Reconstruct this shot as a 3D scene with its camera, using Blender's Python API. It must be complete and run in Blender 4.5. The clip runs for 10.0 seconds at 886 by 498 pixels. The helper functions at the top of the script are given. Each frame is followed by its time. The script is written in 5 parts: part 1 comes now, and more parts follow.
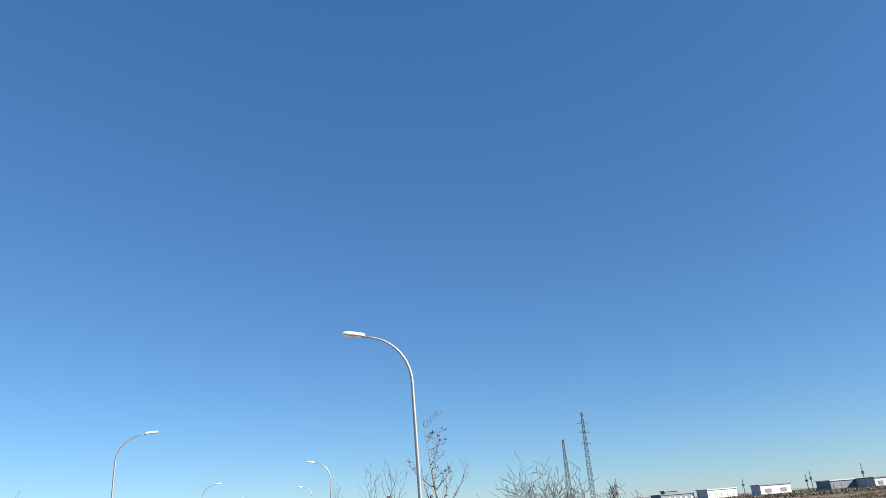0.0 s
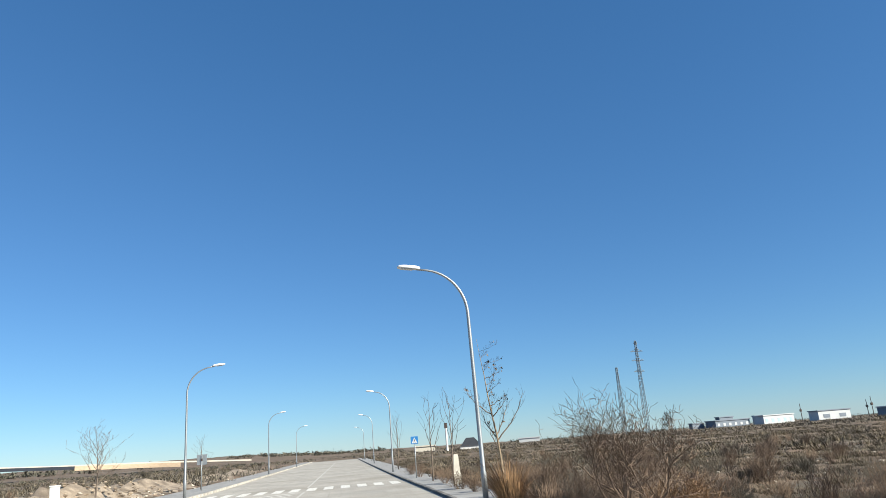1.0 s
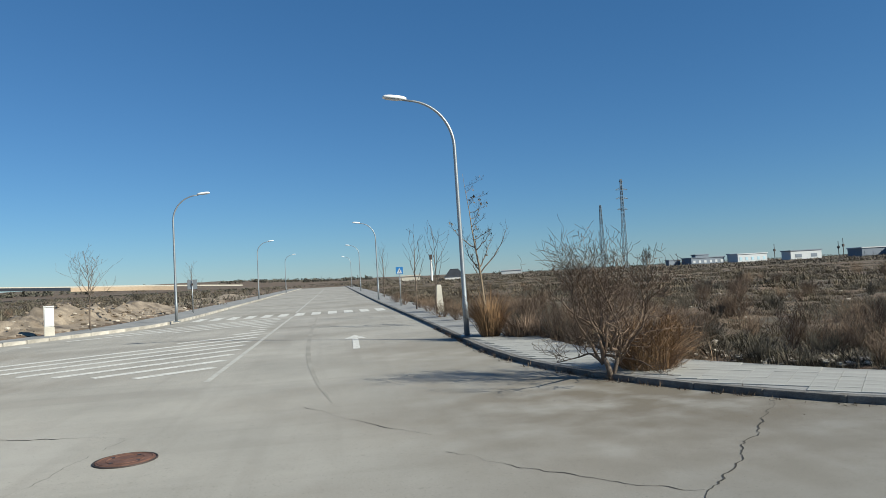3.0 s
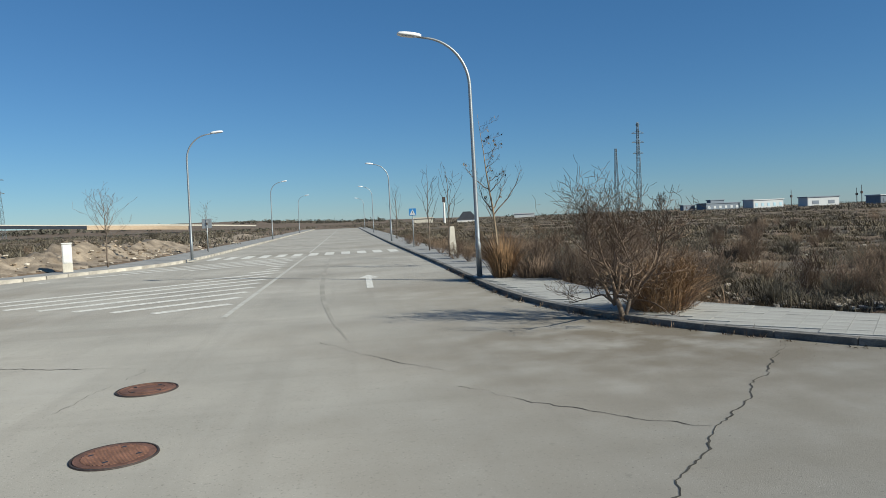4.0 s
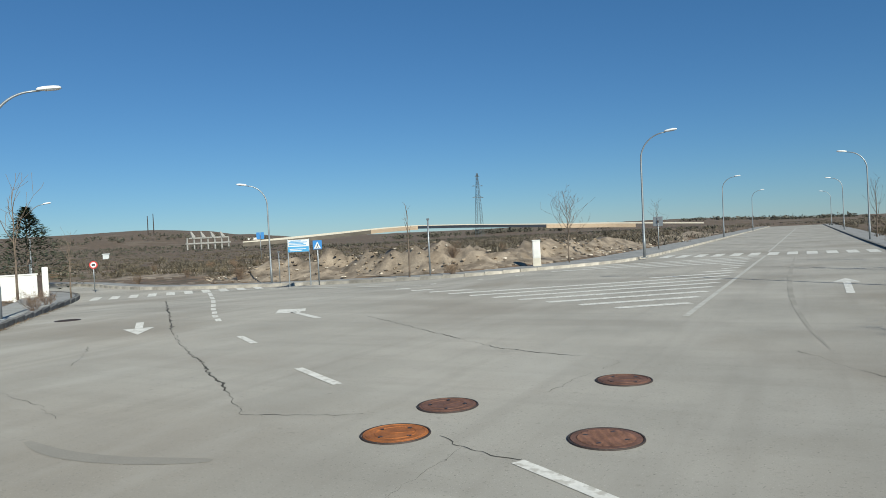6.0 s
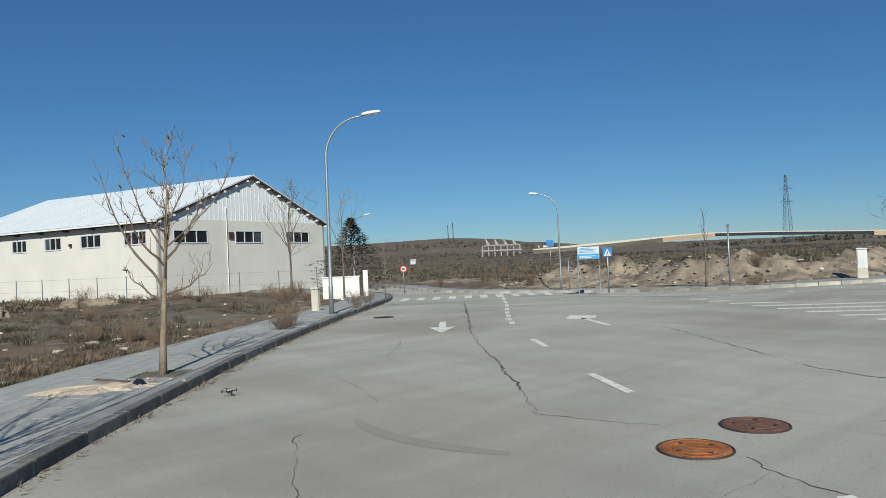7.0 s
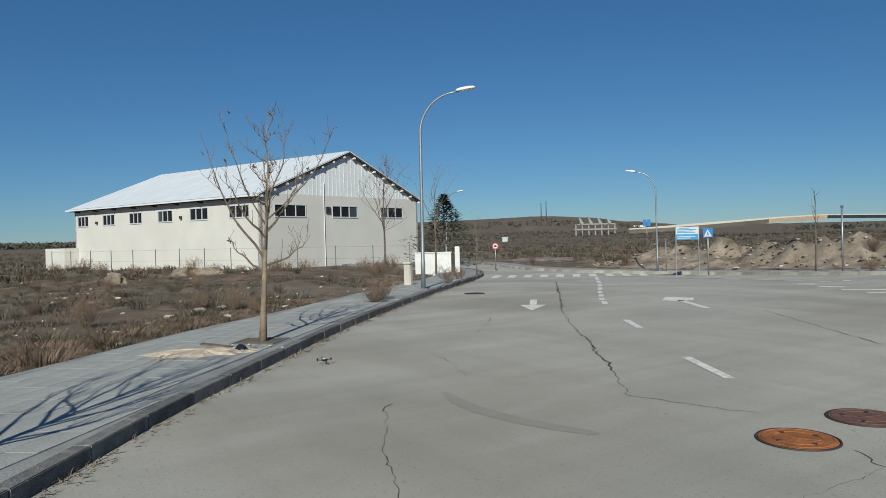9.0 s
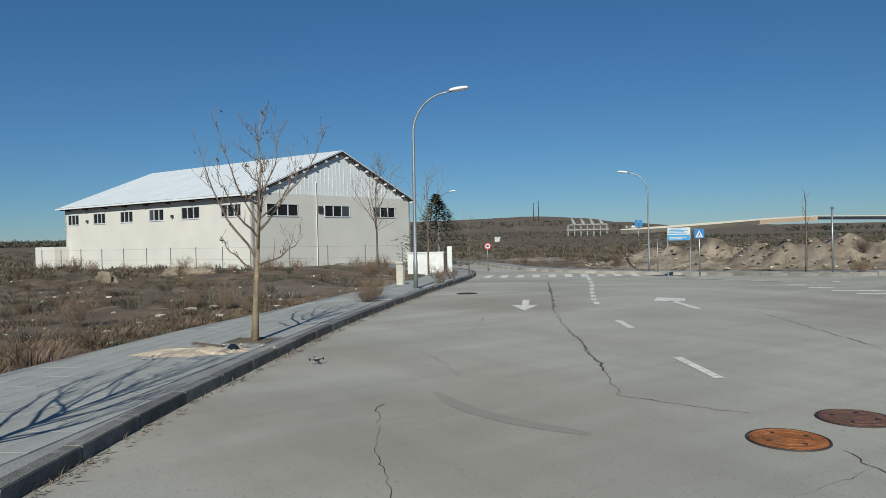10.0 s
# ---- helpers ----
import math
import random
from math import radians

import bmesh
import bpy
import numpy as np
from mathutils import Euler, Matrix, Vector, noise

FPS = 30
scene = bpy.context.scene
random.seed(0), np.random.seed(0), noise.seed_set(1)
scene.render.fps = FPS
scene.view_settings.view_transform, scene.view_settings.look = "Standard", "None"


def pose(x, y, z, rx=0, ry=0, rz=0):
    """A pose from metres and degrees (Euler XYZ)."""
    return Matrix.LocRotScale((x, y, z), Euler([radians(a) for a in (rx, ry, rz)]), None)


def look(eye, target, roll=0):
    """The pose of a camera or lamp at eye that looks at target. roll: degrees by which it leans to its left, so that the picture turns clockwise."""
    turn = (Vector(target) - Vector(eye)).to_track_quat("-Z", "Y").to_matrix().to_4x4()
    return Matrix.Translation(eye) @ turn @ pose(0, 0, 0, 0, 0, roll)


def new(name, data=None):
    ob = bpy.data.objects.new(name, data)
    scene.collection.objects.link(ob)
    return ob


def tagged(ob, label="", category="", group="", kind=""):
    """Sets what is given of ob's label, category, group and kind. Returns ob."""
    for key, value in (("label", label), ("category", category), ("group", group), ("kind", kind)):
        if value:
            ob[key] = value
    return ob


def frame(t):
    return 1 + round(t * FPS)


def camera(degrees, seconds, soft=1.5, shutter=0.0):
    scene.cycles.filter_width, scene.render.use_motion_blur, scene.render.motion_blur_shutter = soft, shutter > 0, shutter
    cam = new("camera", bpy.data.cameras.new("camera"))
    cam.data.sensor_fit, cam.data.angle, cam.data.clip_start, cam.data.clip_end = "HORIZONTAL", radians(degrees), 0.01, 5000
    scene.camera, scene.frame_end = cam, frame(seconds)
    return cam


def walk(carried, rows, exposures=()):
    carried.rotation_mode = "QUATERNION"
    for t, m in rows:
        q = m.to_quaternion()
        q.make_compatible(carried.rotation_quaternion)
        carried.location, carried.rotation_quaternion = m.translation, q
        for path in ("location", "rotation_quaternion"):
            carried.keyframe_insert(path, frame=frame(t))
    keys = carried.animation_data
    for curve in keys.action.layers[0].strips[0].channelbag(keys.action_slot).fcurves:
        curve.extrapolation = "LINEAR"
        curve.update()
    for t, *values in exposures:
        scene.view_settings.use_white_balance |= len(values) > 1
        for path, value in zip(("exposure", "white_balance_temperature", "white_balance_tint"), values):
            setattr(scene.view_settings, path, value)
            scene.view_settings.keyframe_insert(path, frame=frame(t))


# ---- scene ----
cam = camera(64.0, 10.0, soft=0.85)
PATH = [
    (0, (0.508, -0.516, 1.811), (0.943, 1.306, 2.511), -4.5),
    (0.5, (0.484, -0.754, 1.724), (0.77, 1.102, 2.411), -4.9),
    (1, (0.422, -0.535, 1.796), (0.715, 1.371, 2.327), -4.5),
    (1.5, (0.492, -0.47, 1.805), (0.834, 1.465, 2.178), -3.8),
    (2, (0.535, -0.301, 1.815), (0.885, 1.658, 2.018), -3.4),
    (2.5, (0.536, -0.206, 1.835), (0.859, 1.765, 1.941), -3.3),
    (3.8, (0.474, -0.242, 1.796), (0.756, 1.738, 1.764), -2.6),
    (4, (0.489, -0.222, 1.78), (0.754, 1.758, 1.691), -2.5),
    (4.5, (0.492, -0.105, 1.748), (0.744, 1.871, 1.571), -2.2),
    (5, (0.384, -0.28, 1.8), (0.277, 1.708, 1.613), -2.4),
    (5.5, (0.292, -0.281, 1.803), (-0.173, 1.66, 1.678), -2.4),
    (6, (0.18, -0.347, 1.812), (-0.736, 1.431, 1.775), -2.9),
    (6.2, (0.156, -0.377, 1.809), (-0.963, 1.281, 1.797), -3.2),
    (7.3, (0.143, -0.402, 1.774), (-1.488, 0.756, 1.805), -2.4),
    (7.5, (0.144, -0.401, 1.775), (-1.531, 0.689, 1.809), -2.4),
    (8, (0.153, -0.388, 1.768), (-1.515, 0.715, 1.784), -1.8),
    (8.5, (0.121, -0.391, 1.765), (-1.558, 0.695, 1.758), -1.6),
    (9, (0.136, -0.39, 1.76), (-1.554, 0.679, 1.729), -1.5),
    (9.5, (0.161, -0.381, 1.772), (-1.51, 0.717, 1.736), -1.3),
    (10, (0.136, -0.398, 1.764), (-1.542, 0.689, 1.732), -1.3),
]
EXPOSURES = [(0, 1.22, 6450, 9), (1, 1.12, 6250, 7), (1.6, 0.96, 6100, 5), (2.5, 0.68, 6050, 4), (4.5, 0.5, 6100, 4), (5.5, 0.46, 6050, 3), (7.3, 0.17, 5850, 3), (10, 0.04, 5850, 3)]
walk(cam, [(t, look(eye, target, roll)) for t, eye, target, roll in PATH], EXPOSURES)

# ---- world, sun, exposure ----
SUN_AZ, SUN_EL = radians(128.0), radians(31.0)
world = bpy.data.worlds.new("sky_world")
scene.world = world
world.use_nodes = True
wn = world.node_tree
sky = wn.nodes.new("ShaderNodeTexSky")
sky.sky_type = "NISHITA"
sky.sun_disc = False
sky.sun_elevation, sky.sun_rotation = SUN_EL, SUN_AZ
sky.altitude, sky.air_density, sky.dust_density, sky.ozone_density = 900, 1.0, 0.02, 5.5
haze = wn.nodes.new("ShaderNodeMixRGB")
haze.inputs[0].default_value, haze.inputs[2].default_value = 0.24, (0.35, 2.1, 5.5, 1)
wn.links.new(sky.outputs[0], haze.inputs[1])
clear = wn.nodes.new("ShaderNodeMixRGB")
clear.blend_type = "MULTIPLY"
clear.inputs[0].default_value, clear.inputs[2].default_value = 1.0, (0.88, 0.99, 1.012, 1)
wn.links.new(haze.outputs[0], clear.inputs[1])
wn.links.new(clear.outputs[0], wn.nodes["Background"].inputs[0])
wn.nodes["Background"].inputs[1].default_value = 0.056
sun_data = bpy.data.lights.new("sun", "SUN")
sun_data.energy, sun_data.angle, sun_data.color = 5.0, radians(0.53), (1.0, 0.91, 0.77)
sun = new("sun", sun_data)
sun.matrix_world = look((math.sin(SUN_AZ) * 50, math.cos(SUN_AZ) * 50, math.tan(SUN_EL) * 50), (0, 0, 0))


# ---- materials ----
def material(name, base, rough=0.85, var=0.25, scale=3.0, fine=60.0, bump=0.2, metal=0.0, tint=None, random_obj=0.0, island=0.0):
    """Two scales of variation round a base colour, with fine relief; world-size noise."""
    m = bpy.data.materials.new(name)
    m.use_nodes = True
    n, l = m.node_tree.nodes, m.node_tree.links
    b = n["Principled BSDF"]
    b.inputs["Roughness"].default_value, b.inputs["Metallic"].default_value = rough, metal
    co = n.new("ShaderNodeTexCoord")
    big, small = n.new("ShaderNodeTexNoise"), n.new("ShaderNodeTexNoise")
    for t, s, d in ((big, scale, 4), (small, fine, 3)):
        t.inputs["Scale"].default_value, t.inputs["Detail"].default_value = s, d
        l.new(co.outputs["Object"], t.inputs["Vector"])
    dark = tuple(c * (1 - var) for c in base)
    light = tuple(min(1, c * (1 + var)) for c in (tint or base))
    ramp = n.new("ShaderNodeMixRGB")
    ramp.inputs[1].default_value, ramp.inputs[2].default_value = (*dark, 1), (*light, 1)
    con = n.new("ShaderNodeMapRange")
    con.inputs[1].default_value, con.inputs[2].default_value = 0.3, 0.7
    l.new(big.outputs[0], con.inputs[0])
    l.new(con.outputs[0], ramp.inputs[0])
    mul = n.new("ShaderNodeMixRGB")
    mul.blend_type = "MULTIPLY"
    mul.inputs[0].default_value = 1.0
    sm = n.new("ShaderNodeMapRange")
    sm.inputs[1].default_value, sm.inputs[2].default_value = 0.3, 0.7
    sm.inputs[3].default_value, sm.inputs[4].default_value = 1 - var * 0.7, 1 + var * 0.5
    l.new(small.outputs[0], sm.inputs[0])
    l.new(ramp.outputs[0], mul.inputs[1])
    l.new(sm.outputs[0], mul.inputs[2])
    out = mul.outputs[0]
    for amount, node, sock in ((random_obj, "ShaderNodeObjectInfo", "Random"), (island, "ShaderNodeNewGeometry", "Random Per Island")):
        if amount:
            info = n.new(node)
            mr = n.new("ShaderNodeMapRange")
            mr.inputs[3].default_value, mr.inputs[4].default_value = 1 - amount, 1 + amount
            l.new(info.outputs[sock], mr.inputs[0])
            m2 = n.new("ShaderNodeMixRGB")
            m2.blend_type = "MULTIPLY"
            m2.inputs[0].default_value = 1.0
            l.new(out, m2.inputs[1])
            l.new(mr.outputs[0], m2.inputs[2])
            out = m2.outputs[0]
    l.new(out, b.inputs["Base Color"])
    if bump:
        bp = n.new("ShaderNodeBump")
        bp.inputs["Strength"].default_value, bp.inputs["Distance"].default_value = bump, 0.02
        l.new(small.outputs[0], bp.inputs["Height"])
        l.new(bp.outputs[0], b.inputs["Normal"])
    return m


def add_stains(m, color, scale, low, high, stretch=(1, 1, 1), amount=0.6, rot=0.0):
    """Stains with a shape of their own, mixed over a material's base colour."""
    n, l = m.node_tree.nodes, m.node_tree.links
    b = n["Principled BSDF"]
    src = b.inputs["Base Color"].links[0].from_socket
    co, mp, no, mr, mx = (n.new(k) for k in ("ShaderNodeTexCoord", "ShaderNodeMapping", "ShaderNodeTexNoise", "ShaderNodeMapRange", "ShaderNodeMixRGB"))
    mp.inputs["Scale"].default_value = stretch
    mp.inputs["Rotation"].default_value = (0, 0, rot)
    no.inputs["Scale"].default_value, no.inputs["Detail"].default_value = scale, 6
    l.new(co.outputs["Object"], mp.inputs[0])
    l.new(mp.outputs[0], no.inputs["Vector"])
    l.new(no.outputs[0], mr.inputs[0])
    mr.inputs[1].default_value, mr.inputs[2].default_value, mr.inputs[4].default_value = low, high, amount
    mx.inputs[2].default_value = (*color, 1)
    l.new(mr.outputs[0], mx.inputs[0])
    l.new(src, mx.inputs[1])
    l.new(mx.outputs[0], b.inputs["Base Color"])
    return m


M_ROAD = material("worn_asphalt", (0.285, 0.27, 0.235), 0.9, 0.13, 0.35, 190, 0.35, tint=(0.305, 0.288, 0.252))
add_stains(M_ROAD, (0.185, 0.16, 0.125), 0.16, 0.5, 0.68, (1, 1, 1), 0.6)
add_stains(M_ROAD, (0.22, 0.20, 0.17), 0.4, 0.5, 0.7, (0.5, 1.6, 1), 0.45, 0.6)
add_stains(M_ROAD, (0.20, 0.186, 0.162), 2.2, 0.56, 0.72, (1, 1, 1), 0.2)
add_stains(M_ROAD, (0.15, 0.14, 0.125), 20.0, 0.62, 0.68, (1, 1, 1), 0.4)
add_stains(M_ROAD, (0.45, 0.43, 0.39), 60.0, 0.62, 0.68, (1, 1, 1), 0.5)
add_stains(M_ROAD, (0.09, 0.082, 0.072), 45.0, 0.63, 0.68, (1, 1, 1), 0.7)
add_stains(M_ROAD, (0.13, 0.12, 0.105), 9.0, 0.67, 0.72, (1, 1, 1), 0.35)
# long drag and wheel streaks along both roads
add_stains(M_ROAD, (0.19, 0.175, 0.15), 0.9, 0.52, 0.68, (2.6, 0.09, 1), 0.24)
add_stains(M_ROAD, (0.18, 0.168, 0.145), 0.9, 0.54, 0.7, (0.1, 2.4, 1), 0.2, radians(-40))
add_stains(M_ROAD, (0.37, 0.355, 0.32), 0.5, 0.55, 0.72, (1.5, 0.4, 1), 0.4)


def add_patch(m, color, place, radius, amount, stretch=(1, 1, 1)):
    """One large soiled patch with a ragged edge at a place on the surface."""
    n, l = m.node_tree.nodes, m.node_tree.links
    b = n["Principled BSDF"]
    src = b.inputs["Base Color"].links[0].from_socket
    co, mp, gr, no, mu, mx = (n.new(k) for k in ("ShaderNodeTexCoord", "ShaderNodeMapping", "ShaderNodeTexGradient", "ShaderNodeTexNoise", "ShaderNodeMath", "ShaderNodeMixRGB"))
    sc = tuple(s / radius for s in stretch)
    mp.inputs["Scale"].default_value = sc
    mp.inputs["Location"].default_value = tuple(-p * s for p, s in zip(place, sc))
    gr.gradient_type = "SPHERICAL"
    no.inputs["Scale"].default_value, no.inputs["Detail"].default_value = 1.3, 6
    mr = n.new("ShaderNodeMapRange")
    mr.inputs[1].default_value, mr.inputs[2].default_value, mr.inputs[3].default_value, mr.inputs[4].default_value = 0.35, 0.62, 0.25, amount * 2
    l.new(co.outputs["Object"], mp.inputs[0])
    l.new(co.outputs["Object"], no.inputs["Vector"])
    l.new(mp.outputs[0], gr.inputs[0])
    l.new(no.outputs[0], mr.inputs[0])
    mu.operation, mu.use_clamp = "MULTIPLY", True
    l.new(gr.outputs[1], mu.inputs[0])
    l.new(mr.outputs[0], mu.inputs[1])
    mx.inputs[2].default_value = (*color, 1)
    l.new(mu.outputs[0], mx.inputs[0])
    l.new(src, mx.inputs[1])
    l.new(mx.outputs[0], b.inputs["Base Color"])


add_patch(M_ROAD, (0.15, 0.125, 0.09), (5.0, 9.0, 0), 4.5, 0.75)
add_patch(M_ROAD, (0.19, 0.165, 0.125), (3.5, 16.0, 0), 6.0, 0.4, (1.6, 0.8, 1))
add_patch(M_ROAD, (0.19, 0.17, 0.135), (6.0, 4.0, 0), 7.0, 0.4)
M_GROUND = material("dry_earth", (0.092, 0.063, 0.04), 0.95, 0.45, 0.9, 11, 1.0, tint=(0.155, 0.108, 0.068))
add_stains(M_GROUND, (0.062, 0.052, 0.032), 0.3, 0.46, 0.58, (1, 1, 1), 0.75)
add_stains(M_GROUND, (0.15, 0.085, 0.05), 1.6, 0.52, 0.64, (1, 1, 1), 0.55)
add_stains(M_GROUND, (0.30, 0.25, 0.18), 0.7, 0.6, 0.75, (1, 1, 1), 0.6)
add_stains(M_GROUND, (0.20, 0.165, 0.12), 0.035, 0.57, 0.64, (1, 1, 1), 0.4)
M_SPOIL = material("pale_clay", (0.178, 0.138, 0.098), 0.95, 0.35, 1.1, 14, 1.0, tint=(0.275, 0.222, 0.162), island=0.25)
add_stains(M_SPOIL, (0.16, 0.12, 0.08), 0.9, 0.56, 0.7, (1, 1, 1), 0.8)
M_KERB = material("kerb_concrete", (0.16, 0.152, 0.138), 0.95, 0.35, 5, 60, 0.7, random_obj=0.3)
add_stains(M_KERB, (0.09, 0.08, 0.068), 4.0, 0.5, 0.66, (1, 1, 1), 0.7)
M_KERBW = material("dusty_kerb", (0.37, 0.34, 0.29), 0.95, 0.25, 4, 50, 0.5, random_obj=0.2, island=0.2)
M_SLAB = material("pavement_concrete", (0.26, 0.255, 0.24), 0.9, 0.2, 1.2, 40, 0.4)
M_TILE = material("pavement_tile", (0.335, 0.328, 0.30), 0.9, 0.16, 1.0, 60, 0.4, random_obj=0.05)
M_TILE_J = material("pavement_tile_far", (0.335, 0.328, 0.30), 0.9, 0.16, 1.0, 60, 0.4, island=0.05)
M_PAINT = material("road_paint", (0.54, 0.53, 0.49), 0.8, 0.12, 2.5, 30, 0.2)
add_stains(M_PAINT, (0.33, 0.31, 0.27), 11, 0.5, 0.62, (1, 1, 1), 0.8)
M_PAINT_OLD = material("worn_road_paint", (0.40, 0.39, 0.355), 0.85, 0.16, 2.5, 30, 0.2)
add_stains(M_PAINT_OLD, (0.30, 0.285, 0.255), 5, 0.45, 0.6, (1, 1, 1), 0.9)
M_TYRE = material("tyre_rubbed_asphalt", (0.25, 0.235, 0.203), 0.9, 0.16, 1.0, 50, 0.3)
M_SMEAR = material("dark_tyre_smear", (0.205, 0.192, 0.166), 0.9, 0.12, 1.0, 50, 0.3)
for m in (M_ROAD, M_PAINT, M_PAINT_OLD, M_TYRE, M_SMEAR):
    m.node_tree.nodes["Principled BSDF"].inputs["Diffuse Roughness"].default_value = 0.25
M_CRACK = material("crack_dirt", (0.045, 0.04, 0.032), 1.0, 0.3, 3, 40, 0.3)
M_RUST = material("rusty_iron", (0.15, 0.075, 0.05), 0.75, 0.3, 6, 50, 0.4, metal=0.2)
M_RUST_O = material("orange_rusty_iron", (0.31, 0.11, 0.03), 0.75, 0.35, 5, 50, 0.4, metal=0.2)
M_IRON = material("dark_iron", (0.06, 0.045, 0.04), 0.7, 0.3, 8, 50, 0.4, metal=0.4)
M_GALV = material("galvanised_steel", (0.30, 0.32, 0.33), 0.45, 0.12, 3, 30, 0.1, metal=0.6)
M_HEAD = material("lamp_housing", (0.72, 0.72, 0.70), 0.5, 0.06, 3, 30, 0.05)
M_LENS = material("lamp_glass", (0.55, 0.56, 0.55), 0.25, 0.05, 3, 30, 0.0)
M_BARK = material("grey_bark", (0.145, 0.112, 0.085), 0.95, 0.35, 8, 60, 0.6)
M_TRUNK = material("tan_bark", (0.23, 0.175, 0.115), 0.95, 0.3, 8, 60, 0.6)
M_TWIG = material("brown_twig", (0.17, 0.118, 0.08), 0.95, 0.3, 6, 40, 0.2, island=0.3)
M_LEAF = material("dead_leaf", (0.10, 0.075, 0.05), 0.9, 0.3, 6, 40, 0.1, island=0.35)
M_STRAW = material("orange_straw", (0.225, 0.135, 0.066), 0.95, 0.3, 3, 30, 0.1, island=0.4)
M_DRY = material("dry_weed", (0.165, 0.115, 0.076), 0.95, 0.3, 2, 20, 0.1, island=0.45)
M_GREY = material("grey_scrub", (0.125, 0.108, 0.078), 0.95, 0.35, 0.15, 20, 0.1, island=0.55, tint=(0.09, 0.078, 0.058))
M_HEATH = material("dark_heath", (0.075, 0.064, 0.043), 0.95, 0.35, 0.3, 20, 0.1, island=0.6, tint=(0.10, 0.08, 0.05))
M_PALE = material("pale_dry_grass", (0.20, 0.165, 0.112), 0.95, 0.3, 0.15, 20, 0.1, island=0.4)
M_GREEN = material("dark_conifer", (0.045, 0.06, 0.03), 0.9, 0.35, 2, 20, 0.1, island=0.4)
M_ROCK = material("pale_rock", (0.42, 0.37, 0.30), 0.9, 0.2, 6, 40, 0.5, random_obj=0.2, island=0.2)
M_WALL = material("cream_render", (0.575, 0.55, 0.50), 0.9, 0.05, 0.4, 20, 0.15)
M_CLAD = material("white_cladding", (0.70, 0.71, 0.705), 0.5, 0.05, 0.6, 20, 0.05)
M_ROOF = material("white_roof_sheet", (0.66, 0.68, 0.685), 0.45, 0.05, 0.5, 20, 0.05)
M_DARK = material("dark_opening", (0.018, 0.018, 0.02), 0.5, 0.2, 2, 20, 0.0)
for m in (M_DARK,):
    m.node_tree.nodes["Principled BSDF"].inputs["Specular IOR Level"].default_value = 0.08
M_WHITE = material("white_paint", (0.62, 0.61, 0.58), 0.7, 0.08, 2, 30, 0.1)
M_CONC = material("pale_concrete", (0.50, 0.465, 0.39), 0.9, 0.12, 2, 40, 0.3)
M_BLUE = material("sign_blue", (0.03, 0.17, 0.42), 0.4, 0.05, 3, 30, 0.0)
M_SKYB = material("sign_light_blue", (0.06, 0.26, 0.48), 0.4, 0.05, 3, 30, 0.0)
M_SIGNW = material("sign_white", (0.52, 0.54, 0.55), 0.4, 0.05, 3, 30, 0.0)
M_RED = material("sign_red", (0.50, 0.03, 0.02), 0.4, 0.05, 3, 30, 0.0)
M_BLACK = material("black_plastic", (0.015, 0.015, 0.017), 0.4, 0.1, 8, 60, 0.0)
M_PINK = material("pink_plastic", (0.65, 0.10, 0.16), 0.4, 0.1, 8, 60, 0.0)
M_STEEL = material("lattice_steel", (0.15, 0.175, 0.19), 0.6, 0.1, 3, 20, 0.0, metal=0.3)
M_FARG = material("far_facade", (0.47, 0.49, 0.50), 0.8, 0.08, 0.05, 2, 0.0)
M_FARD = material("far_dark_facade", (0.15, 0.18, 0.22), 0.7, 0.1, 0.05, 2, 0.0)
M_FARB = material("far_blue_facade", (0.35, 0.52, 0.60), 0.7, 0.1, 0.05, 2, 0.0)
# dark house roof; also the shade painted under the bridge deck
M_SLATE_SHADE = material("slate_roof_and_deck_shade", (0.025, 0.028, 0.034), 0.7, 0.2, 0.5, 5, 0.1)
M_ORANGE = material("orange_earth", (0.36, 0.27, 0.18), 0.95, 0.2, 0.05, 1, 0.3)
M_HILL = material("scrub_hill", (0.115, 0.098, 0.074), 0.95, 0.35, 0.02, 0.3, 0.3)
M_FARTREE = material("far_foliage", (0.085, 0.08, 0.06), 0.95, 0.4, 0.2, 3, 0.2, island=0.3)
M_SAND = material("sandy_soil", (0.48, 0.39, 0.29), 0.95, 0.2, 4, 40, 0.6)


# ---- geometry helpers ----
EYE = Vector((0.3, -0.3, 1.78))


def smooth(v):
    v = min(1.0, max(0.0, v))
    return v * v * (3 - 2 * v)


def dip(x, y):
    """How far the land falls away beyond the junction to the north-west, as a stretch of the plan about the junction."""
    az, r = math.degrees(math.atan2(x - EYE.x, y - EYE.y)), math.hypot(x - EYE.x, y - EYE.y)
    a = smooth((-az - 20) / 20) * (1 - smooth((-az - 115) / 30) if az < 0 else 1)
    return 1 + 0.35 * a * smooth((r - 21) / 12)


def site(x, y, z=0.0):
    """A place of the level plan, set on the land as it falls."""
    return EYE + (Vector((x, y, z)) - EYE) * dip(x, y)


def kerb_top(x):
    """Height of the pavement: the eastern one is lower."""
    return 0.09 if x > 2 else 0.13


def part(name, bm, mat, parent=None, label="", smooth_shade=False):
    me = bpy.data.meshes.new(name)
    bm.to_mesh(me)
    bm.free()
    return part_data(name, me, mat, parent, label, smooth_shade)


def part_data(name, me, mat, parent=None, label="", smooth_shade=False):
    if mat and not me.materials:
        me.materials.append(mat)
    if smooth_shade:
        me.polygons.foreach_set("use_smooth", [True] * len(me.polygons))
    ob = new(name, me)
    if parent:
        ob.parent = parent
    return tagged(ob, label)


